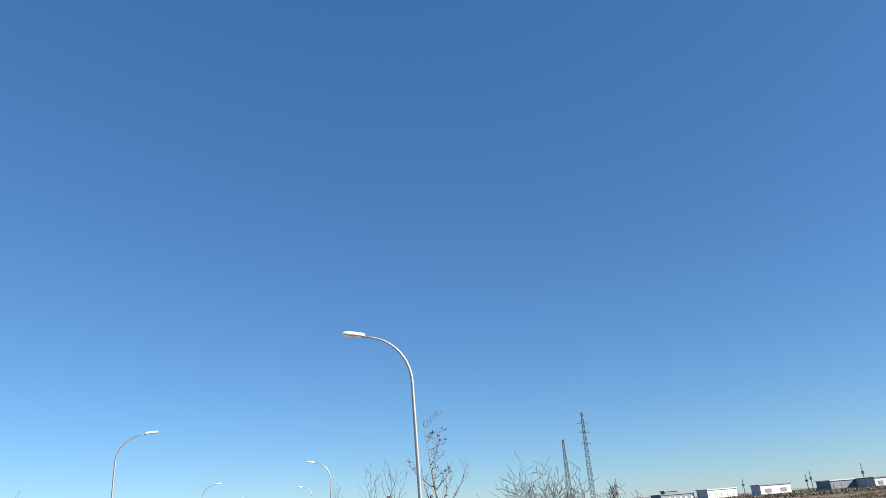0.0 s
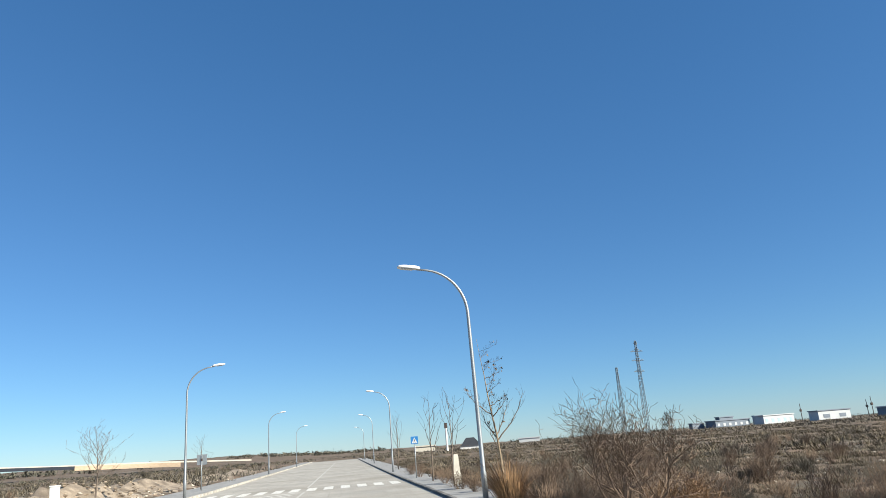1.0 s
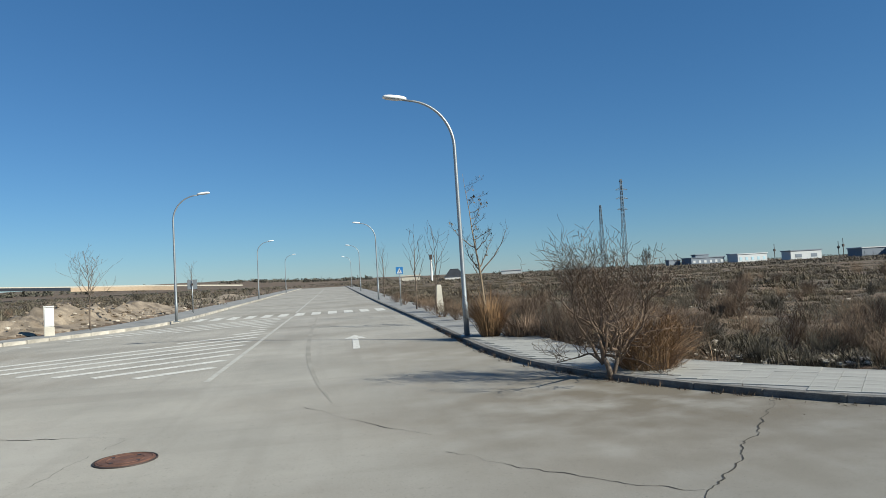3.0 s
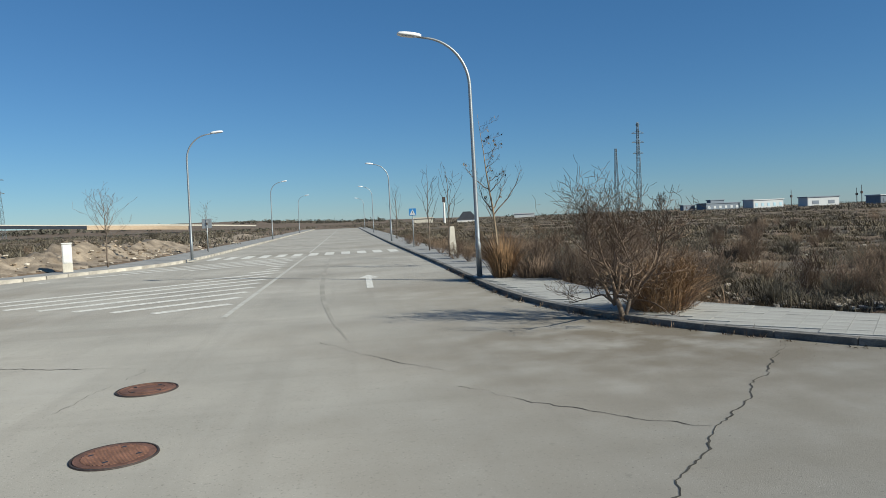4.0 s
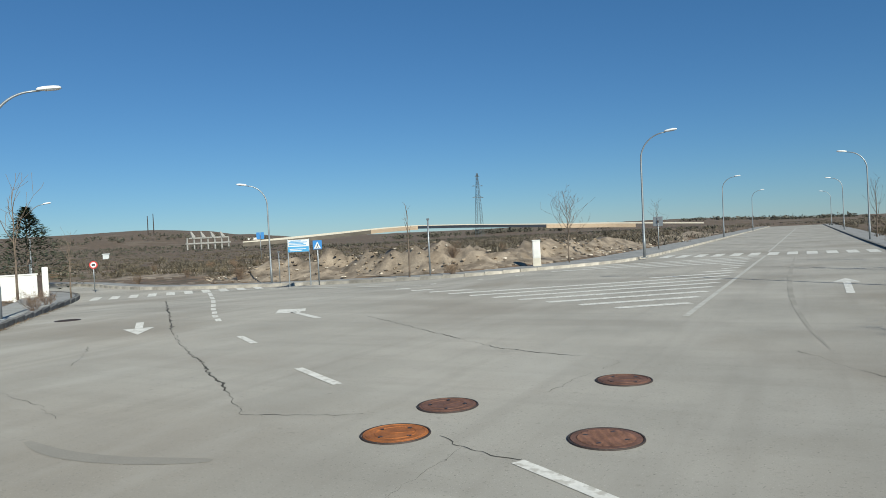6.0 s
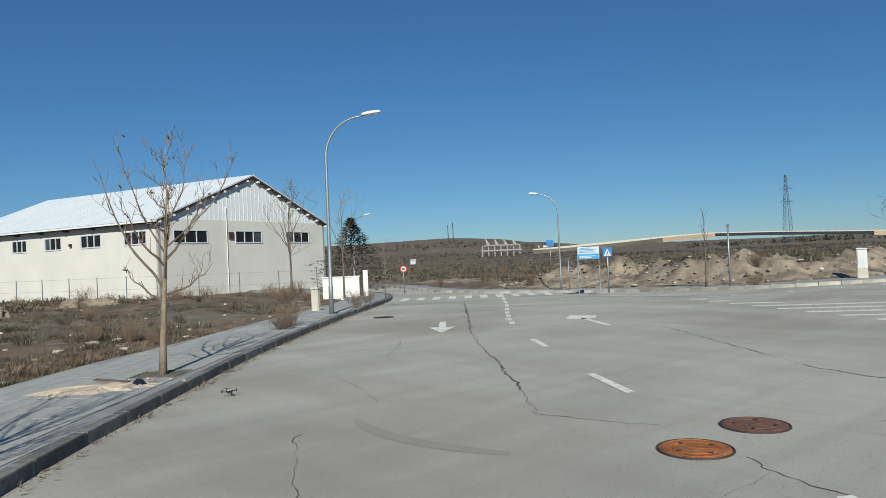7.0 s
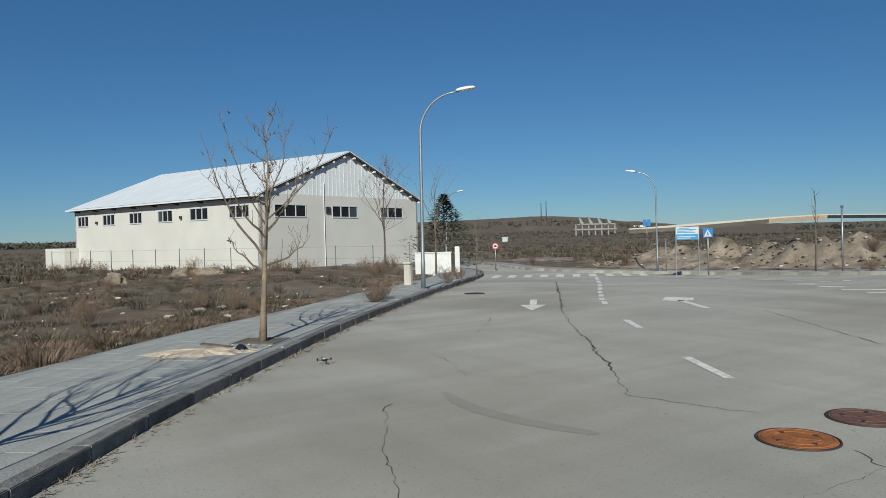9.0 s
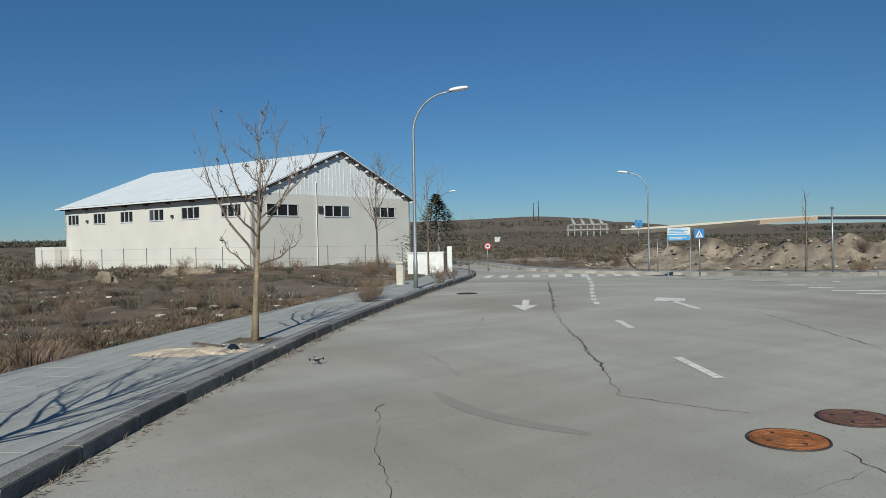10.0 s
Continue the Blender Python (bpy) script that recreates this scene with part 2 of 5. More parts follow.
def thing(name, place, label, category, group="", turn=0.0, scale=1.0, kind=""):
    ob = new(name)
    ob.empty_display_size = 0.2
    ob.location = place
    ob.rotation_euler = (0, 0, turn)
    ob.scale = (scale,) * 3
    return tagged(ob, label, category, group, kind)


def box(bm, x0, x1, y0, y1, z0, z1, m=None, bevel=0.0):
    r = bmesh.ops.create_cube(bm, size=1.0)
    mat4 = Matrix.Translation(((x0 + x1) / 2, (y0 + y1) / 2, (z0 + z1) / 2)) @ Matrix.Diagonal((x1 - x0, y1 - y0, z1 - z0, 1))
    bmesh.ops.transform(bm, matrix=(m or Matrix()) @ mat4, verts=r["verts"])
    if bevel:
        ed = list({e for v in r["verts"] for e in v.link_edges})
        bmesh.ops.bevel(bm, geom=ed, offset=bevel, segments=2, affect="EDGES")
    return bm


def boxed(name, dims, mat, parent=None, label="", bevel=0.0, m=None):
    return part(name, box(bmesh.new(), *dims, m=m, bevel=bevel), mat, parent, label)


def tube(bm, pts, radii, seg=6, cap=True):
    """A tapered tube through points."""
    pts = [Vector(p) for p in pts]
    rings = []
    for i, p in enumerate(pts):
        d = (pts[min(i + 1, len(pts) - 1)] - pts[max(i - 1, 0)]).normalized()
        side = d.cross(Vector((0.31, 0.95, 0.05))).normalized()
        up = side.cross(d)
        rings.append([bm.verts.new(p + (side * math.cos(a) + up * math.sin(a)) * radii[i]) for a in (2 * math.pi * k / seg for k in range(seg))])
    for a, b in zip(rings, rings[1:]):
        for k in range(seg):
            bm.faces.new((a[k], a[(k + 1) % seg], b[(k + 1) % seg], b[k]))
    if cap and seg > 2:
        bm.faces.new(rings[0][::-1])
        bm.faces.new(rings[-1])
    return bm


def resample(line, step):
    pts = [Vector((x, y)) for x, y in line]
    out, carry = [pts[0].copy()], 0.0
    for a, b in zip(pts, pts[1:]):
        d = (b - a).length
        s = step - carry
        while s <= d:
            out.append(a + (b - a) * (s / d))
            s += step
        carry = d - (s - step)
    out.append(pts[-1].copy())
    return out


def rounded(line, times=2):
    for _ in range(times):
        q = [line[0]]
        for a, b in zip(line, line[1:]):
            q += [(a[0] * 0.75 + b[0] * 0.25, a[1] * 0.75 + b[1] * 0.25), (a[0] * 0.25 + b[0] * 0.75, a[1] * 0.25 + b[1] * 0.75)]
        line = q + [line[-1]]
    return line


def inside(poly, x, y):
    hit, j = False, len(poly) - 1
    for i in range(len(poly)):
        (xi, yi), (xj, yj) = poly[i], poly[j]
        if (yi > y) != (yj > y) and x < (xj - xi) * (y - yi) / (yj - yi) + xi:
            hit = not hit
        j = i
    return hit


def edge_distance(poly_np, x, y):
    p = np.array((x, y))
    a, b = poly_np, np.roll(poly_np, -1, axis=0)
    ab = b - a
    t = np.clip(((p - a) * ab).sum(1) / np.maximum((ab ** 2).sum(1), 1e-9), 0, 1)
    return float(np.sqrt((((a + ab * t[:, None]) - p) ** 2).sum(1).min()))


# ---- plan of the junction (level plan, metres) ----
KERB_EAST = rounded([(3.4, 190), (3.55, 60), (3.75, 37), (3.85, 28), (3.88, 20.5), (3.82, 16.5), (4.0, 13.6), (4.5, 11.3), (5.2, 9.75), (5.9, 8.55), (6.6, 7.55), (8.2, 6.0), (11, 3.6), (24, -8)])
BACK_EAST = rounded([(5.6, 190), (5.6, 60), (5.6, 37), (5.65, 20), (5.7, 15.2), (6.0, 12.9), (6.6, 11.6), (7.15, 10.7), (7.65, 9.95), (8.4, 8.9), (10.0, 7.5), (12.6, 5.3), (25.5, -6)])
KERB_SOUTH = rounded([(18, -19), (4, -7.6), (-1, -3.75), (-5.6, -0.25), (-7.3, 0.9), (-9.8, 2.95), (-11.6, 4.4), (-13.7, 6.25), (-15.6, 8.05), (-19.1, 11.4), (-22.6, 15.1), (-25.2, 17.8), (-28.5, 20.1), (-34, 21.6), (-48, 22.5)])
BACK_SOUTH = rounded([(15.6, -21.5), (1.5, -10.2), (-3.4, -6.4), (-8.1, -2.9), (-10.6, -0.35), (-12.1, 1.1), (-13.4, 2.25), (-14.65, 3.6), (-16.1, 5.3), (-18.9, 8.1), (-22.4, 12.0), (-25.6, 15.4), (-29.5, 18.3), (-34.4, 19.6), (-48, 20.2)])
KERB_WEST = rounded([(-48, 27.5), (-36, 26), (-29.5, 22.9), (-24.6, 22.2), (-20.7, 23.0), (-16.9, 24.3), (-13.2, 26.5), (-11.0, 30.6), (-9.2, 33.4), (-7.8, 37.5), (-7.7, 50), (-7.8, 85), (-8.0, 190)])
BACK_WEST = rounded([(-48, 28.7), (-36, 27.2), (-29.7, 24.2), (-24.9, 23.4), (-21.2, 24.2), (-17.6, 25.5), (-14.4, 27.6), (-12.8, 31.2), (-11.6, 34.2), (-10.8, 38), (-10.4, 50), (-10.4, 85), (-10.6, 190)])
ROAD_PLAN = KERB_EAST + KERB_SOUTH + KERB_WEST
PAVED_PLAN = BACK_EAST + BACK_SOUTH + BACK_WEST
PAVED_NP = np.array(PAVED_PLAN)


def rise(x, y):
    """Level of the waste land about the pavements, over the level plan: lumps, the spoil bank and far hills."""
    if inside(PAVED_PLAN, x, y):
        return -0.12
    d = edge_distance(PAVED_NP, x, y) if math.hypot(x, y) < 220 else 30.0
    az, r = math.degrees(math.atan2(x - EYE.x, y - EYE.y)), math.hypot(x - EYE.x, y - EYE.y)
    h = -0.12 + 0.2 * min(1, d / 0.45)
    w = smooth((d - 0.3) / 4)
    h += w * (0.22 * noise.noise((x * 0.11, y * 0.11, 3.0)) + 0.10 * noise.noise((x * 0.45, y * 0.45, 7.0)) + 0.05 * noise.noise((x * 1.4, y * 1.4, 1.0)))
    if -75 < az < 0 and d < 9 and x < 0:
        # bank of dug-up clay behind the far pavement
        ridge = math.exp(-((d - 3.6) / 2.0) ** 2)
        lump = 0.62 + 0.55 * noise.noise((x * 0.17, y * 0.17, 11)) + 0.5 * noise.noise((x * 0.6, y * 0.6, 5)) + 0.4 * noise.noise((x * 1.7, y * 1.7, 9)) + 0.2 * noise.noise((x * 3.3, y * 3.3, 8))
        h += max(0, lump) * ridge * 1.75 * smooth((az + 46) / 9) * (0.65 + 0.35 * smooth((-az - 12) / 12)) * (1 - 0.45 * smooth((y - 40) / 30))
    if az < -62 and 20 < r < 42:
        h += 0.8 * max(0, noise.noise((x * 0.16, y * 0.16, 31))) * smooth((r - 20) / 6) * smooth((42 - r) / 6) * w
    if r > 70:
        far = smooth((r - 120) / 300)
        h += far * r * (0.0016 * noise.noise((x * 0.006, y * 0.006, 2)) + 0.0009 * noise.noise((x * 0.02, y * 0.02, 4)))
    return h


SKYLINE = [(-180, 0.3), (-95, 0.45), (-86, 0.3), (-70, 0.8), (-62, 1.25), (-56, 1.35), (-50, 1.5), (-46, 1.3), (-43, 0.9), (-38, 0.45), (-25, 0.35), (-18, 0.4), (-8, 0.35), (1, 0.0), (20, -0.25), (45, -0.25), (180, 0.2)]


def skyline(az):
    for (a, e0), (b, e1) in zip(SKYLINE, SKYLINE[1:]):
        if a <= az <= b:
            return e0 + (e1 - e0) * smooth((az - a) / (b - a))
    return 0.0


# ---- ground, road, pavements ----
def build_ground():
    azs = [a * 0.55 for a in range(-175, 85)] + [48 + 4 * k for k in range(1, 54)]
    azs = [a for a in azs if a < 264]
    rs, r = [], 1.5
    while r < 4600:
        rs.append(r)
        r *= 1.0125 if 20 < r < 60 else 1.034
    verts = [(EYE.x, EYE.y, -0.12)]
    for r in rs:
        for a in azs:
            x, y = EYE.x + r * math.sin(radians(a)), EYE.y + r * math.cos(radians(a))
            h = rise(x, y)
            az = a if a <= 180 else a - 360
            p = site(x, y, h)
            if r > 250:
                p.z += smooth((r - 250) / 500) * (r * dip(x, y) * math.tan(radians(skyline(az))) + 0.7)
            verts.append(tuple(p))
    n = len(azs)
    faces = [(0, 1 + (k + 1) % n, 1 + k) for k in range(n)]
    for i in range(len(rs) - 1):
        for k in range(n):
            a, b = 1 + i * n + k, 1 + i * n + (k + 1) % n
            faces.append((a, b, b + n, a + n))
    me = bpy.data.meshes.new("ground")
    me.from_pydata(verts, [], faces)
    ob = part_data("ground", me, M_GROUND, None, "dry brown waste land with scrub and stones", True)
    me.materials.append(M_SPOIL)
    idx = []
    for poly in me.polygons:
        c = poly.center
        az, r = math.degrees(math.atan2(c.x - EYE.x, c.y - EYE.y)), math.hypot(c.x - EYE.x, c.y - EYE.y)
        pale = -62 < az < 0 and 20 < r < 110 and c.z - 1.78 * (1 - dip(c.x, c.y)) > 0.16 + 0.15 * noise.noise((c.x, c.y, 0))
        idx.append(1 if pale else 0)
    me.polygons.foreach_set("material_index", idx)
    return tagged(ob, "", "ground", kind="structure")


build_ground()


def build_road():
    step, verts, faces, seen = 0.8, [], [], {}
    poly = ROAD_PLAN

    def vert(i, j):
        if (i, j) not in seen:
            seen[(i, j)] = len(verts)
            verts.append(tuple(site(i * step, j * step, 0.0)))
        return seen[(i, j)]
    for j in range(-26, 238):
        for i in range(-60, 31):
            x, y = (i + 0.5) * step, (j + 0.5) * step
            if y > 60 and not -9 < x < 5:
                continue
            if inside(poly, x, y) or any(inside(poly, x + dx, y + dy) for dx in (-0.42, 0.42) for dy in (-0.42, 0.42)):
                faces.append((vert(i, j), vert(i + 1, j), vert(i + 1, j + 1), vert(i, j + 1)))
    me = bpy.data.meshes.new("road")
    me.from_pydata(verts, [], faces)
    return tagged(part_data("road", me, M_ROAD, None, "sun-bleached cracked grey asphalt road junction"), "", "road", kind="structure")


ROAD = build_road()


def pave_strip(front, back, name, label, inset=0.16):
    """A slab between a kerb line and its back edge, with thickness."""
    n = 140
    def even(line):
        pts = resample(line, 0.25)
        return [pts[round(i * (len(pts) - 1) / n)] for i in range(n + 1)]
    f, b = even(front), even(back)
    top = kerb_top(front[0][0]) - 0.002 if front[0][0] != 18 else 0.128
    bm = bmesh.new()
    rows = []
    for p, q in zip(f, b):
        u = (q - p).normalized()
        p2 = p + u * inset
        rows.append([bm.verts.new(site(v.x, v.y, z)) for v, z in ((p2, -0.1), (p2, top), (p2.lerp(q, 0.5), top), (q, top), (q, -0.1))])
    for a, c in zip(rows, rows[1:]):
        for k in range(4):
            bm.faces.new((a[k], a[k + 1], c[k + 1], c[k]))
    bmesh.ops.recalc_face_normals(bm, faces=bm.faces[:])
    return tagged(part(name, bm, M_SLAB, None, label), "", "pavement", kind="structure")


PAVE_E = pave_strip(KERB_EAST, BACK_EAST, "pavement_east", "pale concrete tile pavement overgrown with weeds")
PAVE_S = pave_strip(KERB_SOUTH, BACK_SOUTH, "pavement_south", "bluish grey concrete tile pavement with tree pits")
PAVE_W = pave_strip(KERB_WEST, BACK_WEST, "pavement_west", "narrow dusty concrete pavement below a clay bank")


def kerb_mesh(length):
    bm = box(bmesh.new(), -length / 2, length / 2, -0.08, 0.08, -0.12, 0.14, bevel=0.008)
    me = bpy.data.meshes.new("kerb_stone")
    bm.to_mesh(me)
    bm.free()
    me.materials.append(M_KERB)
    return me


KERB_ME, KERB_DUSTY = kerb_mesh(0.994), kerb_mesh(0.994)
KERB_DUSTY.materials[0] = M_KERBW


def lay_kerb(line, name, parent, near):
    pts = resample(line, 1.0)
    rng = random.Random(len(line))
    bm = bmesh.new()
    for a, b in zip(pts, pts[1:]):
        m, d = (a + b) / 2, b - a
        if d.length < 0.5:
            continue
        side = Vector((d.y, -d.x)).normalized()
        # the stone lies on the pavement side of the road's edge
        off = side * 0.08 if not inside(ROAD_PLAN, (m + side * 0.3).x, (m + side * 0.3).y) else -side * 0.08
        p = site(m.x + off.x, m.y + off.y, rng.uniform(-0.003, 0.003) - (0.05 if parent == PAVE_E else 0))
        s = dip(m.x, m.y)
        w = (site(b.x, b.y) - site(a.x, a.y))
        mt = Matrix.Translation(p) @ Euler((rng.uniform(-0.02, 0.02), 0, math.atan2(w.y, w.x) + rng.uniform(-0.012, 0.012))).to_matrix().to_4x4() @ Matrix.Diagonal((max(w.length, 0.4) * 1.0, s, s, 1))
        if near(m):
            ob = new("kerb_stone", KERB_DUSTY if parent == PAVE_W else KERB_ME)
            ob.matrix_world = mt
            ob.parent = parent
        else:
            box(bm, -0.49, 0.49, -0.08, 0.08, -0.12, 0.14, m=mt)
    tagged(part(name, bm, M_KERBW if parent == PAVE_W else M_KERB, parent), "", kind="stuff")


lay_kerb(KERB_EAST, "far_kerb", PAVE_E, lambda m: m.y < 60)
lay_kerb(KERB_SOUTH, "far_kerb", PAVE_S, lambda m: m.x < 0)
lay_kerb(KERB_WEST, "far_kerb", PAVE_W, lambda m: m.y < 60)


# ---- road markings and cracks ----
def strip(bm, a, b, w, z=0.005, n=1):
    a, b = Vector(a), Vector(b)
    side = Vector((-(b - a).y, (b - a).x)).normalized() * w / 2
    for k in range(n):
        p, q = a.lerp(b, k / n), a.lerp(b, (k + 1) / n)
        vs = [bm.verts.new(site(v.x, v.y, z)) for v in (p - side, q - side, q + side, p + side)]
        bm.faces.new(vs)


def mark(name, segs, label, parent=None, z=0.005):
    bm = bmesh.new()
    for s in segs:
        strip(bm, *s, z=z)
    return part(name, bm, M_PAINT if name != "outline" else M_PAINT_OLD, parent, label)


def flat_poly(bm, pts, z=0.005):
    bm.faces.new([bm.verts.new(site(x, y, z)) for x, y in pts])


def marking(name, label, category):
    return thing(name, (0, 0, 0), label, category, kind="structure")


zebra = marking("zebra_crossing", "faded white zebra crossing bars across the road", "zebra crossing")
for i in range(12):
    x = -6.9 + i * 0.905
    mark("bar", [((x, 39.2), (x, 42.4), 0.5)], "", zebra)
zebra2 = marking("zebra_crossing", "faded white zebra crossing bars on the side road", "zebra crossing")
for i in range(10):
    k = i / 9
    x, y = -24.2 + 4.2 * k, 17.6 + 4.6 * k
    mark("bar", [((x, y), (x - 1.5, y + 1.35), 0.32)], "", zebra2)
hatch = marking("hatched_island", "worn white diagonal hatching bars painted on the asphalt", "road marking")
mark("outline", [((-2.0, 14.1), (-1.75, 38.8), 0.12)], "", hatch)
mark("outline", [((-1.8, 43.0), (-1.6, 150), 0.12)], "", hatch)
ENDS = {10: -12.6, 11: -11.6, 12: -10.8, 13: -9.9, 14: -9.1, 15: -8.3}
for i in range(16):
    y0 = 16.55 + 1.42 * i
    # bars run back to the west, to the edge of the side road and then to the far kerb
    x1 = ENDS.get(i, -3.7 - 1.02 * i)
    y1 = 15.5 + 0.63 * i if i < 10 else y0 + 0.72 * (x1 + 2.25)
    mark("bar", [((-2.25, y0), (x1, y1), 0.34)], "", hatch)


def arrow(name, tail, tip, label, bent=0.0):
    t, p = Vector(tail), Vector(tip)
    d = (p - t).normalized()
    s = Vector((-d.y, d.x))
    neck = p - d * 1.35
    bm = bmesh.new()
    flat_poly(bm, [t - s * 0.09, t + s * 0.09, neck + s * 0.09, neck - s * 0.09])
    flat_poly(bm, [neck - s * 0.34, neck + s * 0.34, p + s * bent])
    return tagged(part(name, bm, M_PAINT, None, label), "", "road marking", kind="structure")


arrow("road_arrow", (1.02, 18.6), (1.1, 23.2), "worn white straight-ahead arrow on the asphalt")
arrow("road_arrow", (-15.0, 12.1), (-12.85, 10.25), "worn white arrow pointing back along the side road")
bm = bmesh.new()
strip(bm, (-10.3, 13.3), (-12.0, 14.45), 0.17)
flat_poly(bm, [(-11.9, 14.25), (-12.3, 14.1), (-12.9, 14.95), (-12.2, 15.25), (-11.75, 14.65)])
tagged(part("road_arrow", bm, M_PAINT, None, "worn white left-turn arrow on the asphalt"), "", "road marking", kind="structure")
dashes = marking("centre_line", "broken white centre line of the side road", "road marking")
for a, b in (((-1.92, 4.83), (-0.42, 3.9)), ((-6.45, 7.76), (-5.18, 6.96)), ((-10.05, 10.4), (-9.0, 9.66)), ((0.9, 3.1), (2.3, 2.2))):
    mark("dash", [(a, b, 0.13)], "", dashes)
for a, b in (((-12.7, 12.5), (-13.2, 12.95)), ((-13.5, 13.2), (-14.0, 13.65)), ((-14.3, 13.95), (-14.8, 14.45)), ((-15.1, 14.7), (-15.7, 15.3)), ((-16.0, 15.6), (-16.8, 16.4)), ((-17.1, 16.7), (-18.0, 17.6)), ((-18.3, 17.9), (-19.3, 18.8)), ((-19.6, 19.1), (-21.0, 20.4))):
    mark("dash", [(a, b, 0.14)], "", dashes)
edge = marking("edge_line", "thin worn white edge line by the far kerb", "road marking")
mark("line", [((-12.6, 22.6), (-18.5, 22.2), 0.12), ((-18.5, 22.2), (-23.5, 21.2), 0.12)], "", edge)


def crack(line, width, seed, name="crack"):
    """A jagged open crack as a thin dark ribbon with varying width."""
    rng = random.Random(seed)
    pts = resample(line, 0.06)
    bm = bmesh.new()
    prev = None
    for i, p in enumerate(pts):
        d = (pts[min(i + 1, len(pts) - 1)] - pts[max(i - 1, 0)]).normalized()
        s = Vector((-d.y, d.x))
        c = p + s * (0.05 * noise.noise((p.x * 2.3, p.y * 2.3, seed)) + 0.05 * noise.noise((p.x * 6, p.y * 6, seed)) + rng.uniform(-0.013, 0.013))
        w = 0.5 * width * (0.5 + 0.6 * abs(noise.noise((p.x * 1.5, p.y * 1.5, seed))) * 2) * rng.uniform(0.5, 1.2) * (0.35 + 0.95 * smooth(noise.noise((p.x * 1.1, p.y * 1.1, seed + 40)) * 1.6 + 0.6))
        cur = [bm.verts.new(site(v.x, v.y, 0.004)) for v in (c - s * w / 2, c + s * w / 2)]
        if prev:
            bm.faces.new((prev[0], cur[0], cur[1], prev[1]))
        prev = cur
    return tagged(part(name, bm, M_CRACK, ROAD, "jagged dark crack in the asphalt"), "")


crack([(5.9, 8.0), (5.04, 6.97), (4.17, 5.97), (3.89, 5.6), (3.5, 5.2), (3.02, 4.63), (2.76, 4.33), (2.27, 3.74), (2.0, 3.44), (1.3, 2.6)], 0.034, 1)
crack([(0.0, 10.4), (0.57, 9.32), (0.99, 8.63), (1.54, 7.9)], 0.02, 2)
crack([(1.6, 7.1), (1.91, 6.51), (2.22, 6.18), (2.65, 5.7), (3.05, 5.31), (3.35, 5.12)], 0.022, 3)
crack([(-9.15, 13.74), (-5.5, 10.9), (-4.24, 9.94), (-3.37, 9.6), (-2.55, 9.46), (-2.13, 9.21), (-2.23, 8.61)], 0.035, 4)
crack([(-2.3, 8.4), (-2.46, 7.25), (-2.65, 6.71)], 0.012, 5)
crack([(-19.88, 17.23), (-14.51, 12.62), (-12.77, 11.12)], 0.09, 6)
crack([(-12.77, 11.12), (-11.3, 9.9), (-9.65, 8.67)], 0.03, 16)
crack([(-9.65, 8.67), (-8.36, 7.77), (-7.27, 6.93), (-6.41, 6.28)], 0.07, 7)
crack([(-6.41, 6.28), (-5.27, 5.36), (-4.75, 5.5), (-4.21, 5.67), (-4.0, 5.76)], 0.022, 8)
crack([(-6.57, 3.12), (-6.06, 2.8), (-5.52, 2.53), (-5.09, 2.25), (-4.77, 2.16), (-4.45, 2.08), (-3.6, 1.6)], 0.03, 9)
crack([(-2.52, 3.0), (-2.52, 3.63), (-2.52, 4.33), (-2.48, 4.67), (-2.55, 5.01)], 0.02, 10)
crack([(-2.85, 5.3), (-2.72, 5.2), (-2.53, 5.05), (-2.22, 4.94), (-1.92, 4.85)], 0.03, 11)
crack([(-12.35, 8.71), (-11.18, 7.69), (-10.6, 7.1)], 0.025, 12)
crack([(-7.3, 4.6), (-8.2, 5.0), (-9.5, 5.3)], 0.015, 13)


def tyre_mark(line, width, mat, name="tyre_mark"):
    pts = resample(rounded(line), 0.25)
    bm = bmesh.new()
    prev = None
    for i, p in enumerate(pts):
        d = (pts[min(i + 1, len(pts) - 1)] - pts[max(i - 1, 0)]).normalized()
        f = math.sin(math.pi * (i + 0.5) / len(pts)) ** 0.5
        s2 = Vector((-d.y, d.x)) * width * 0.5 * f * (1 + 0.25 * noise.noise((p.x * 3, p.y * 3, 2)))
        cur = [bm.verts.new(site(v.x, v.y, 0.003)) for v in (p - s2, p + s2)]
        if prev:
            bm.faces.new((prev[0], cur[0], cur[1], prev[1]))
        prev = cur
    return tagged(part(name, bm, mat, ROAD, "faint dark tyre mark on the asphalt"), "")


tyre_mark([(-6.7, 3.9), (-6.2, 3.75), (-5.6, 3.72), (-5.0, 3.82), (-4.4, 4.05)], 0.2, M_SMEAR)
tyre_mark([(0.4, 10.6), (0.1, 13), (-0.25, 18), (-0.4, 26), (-0.4, 36)], 0.13, M_TYRE)


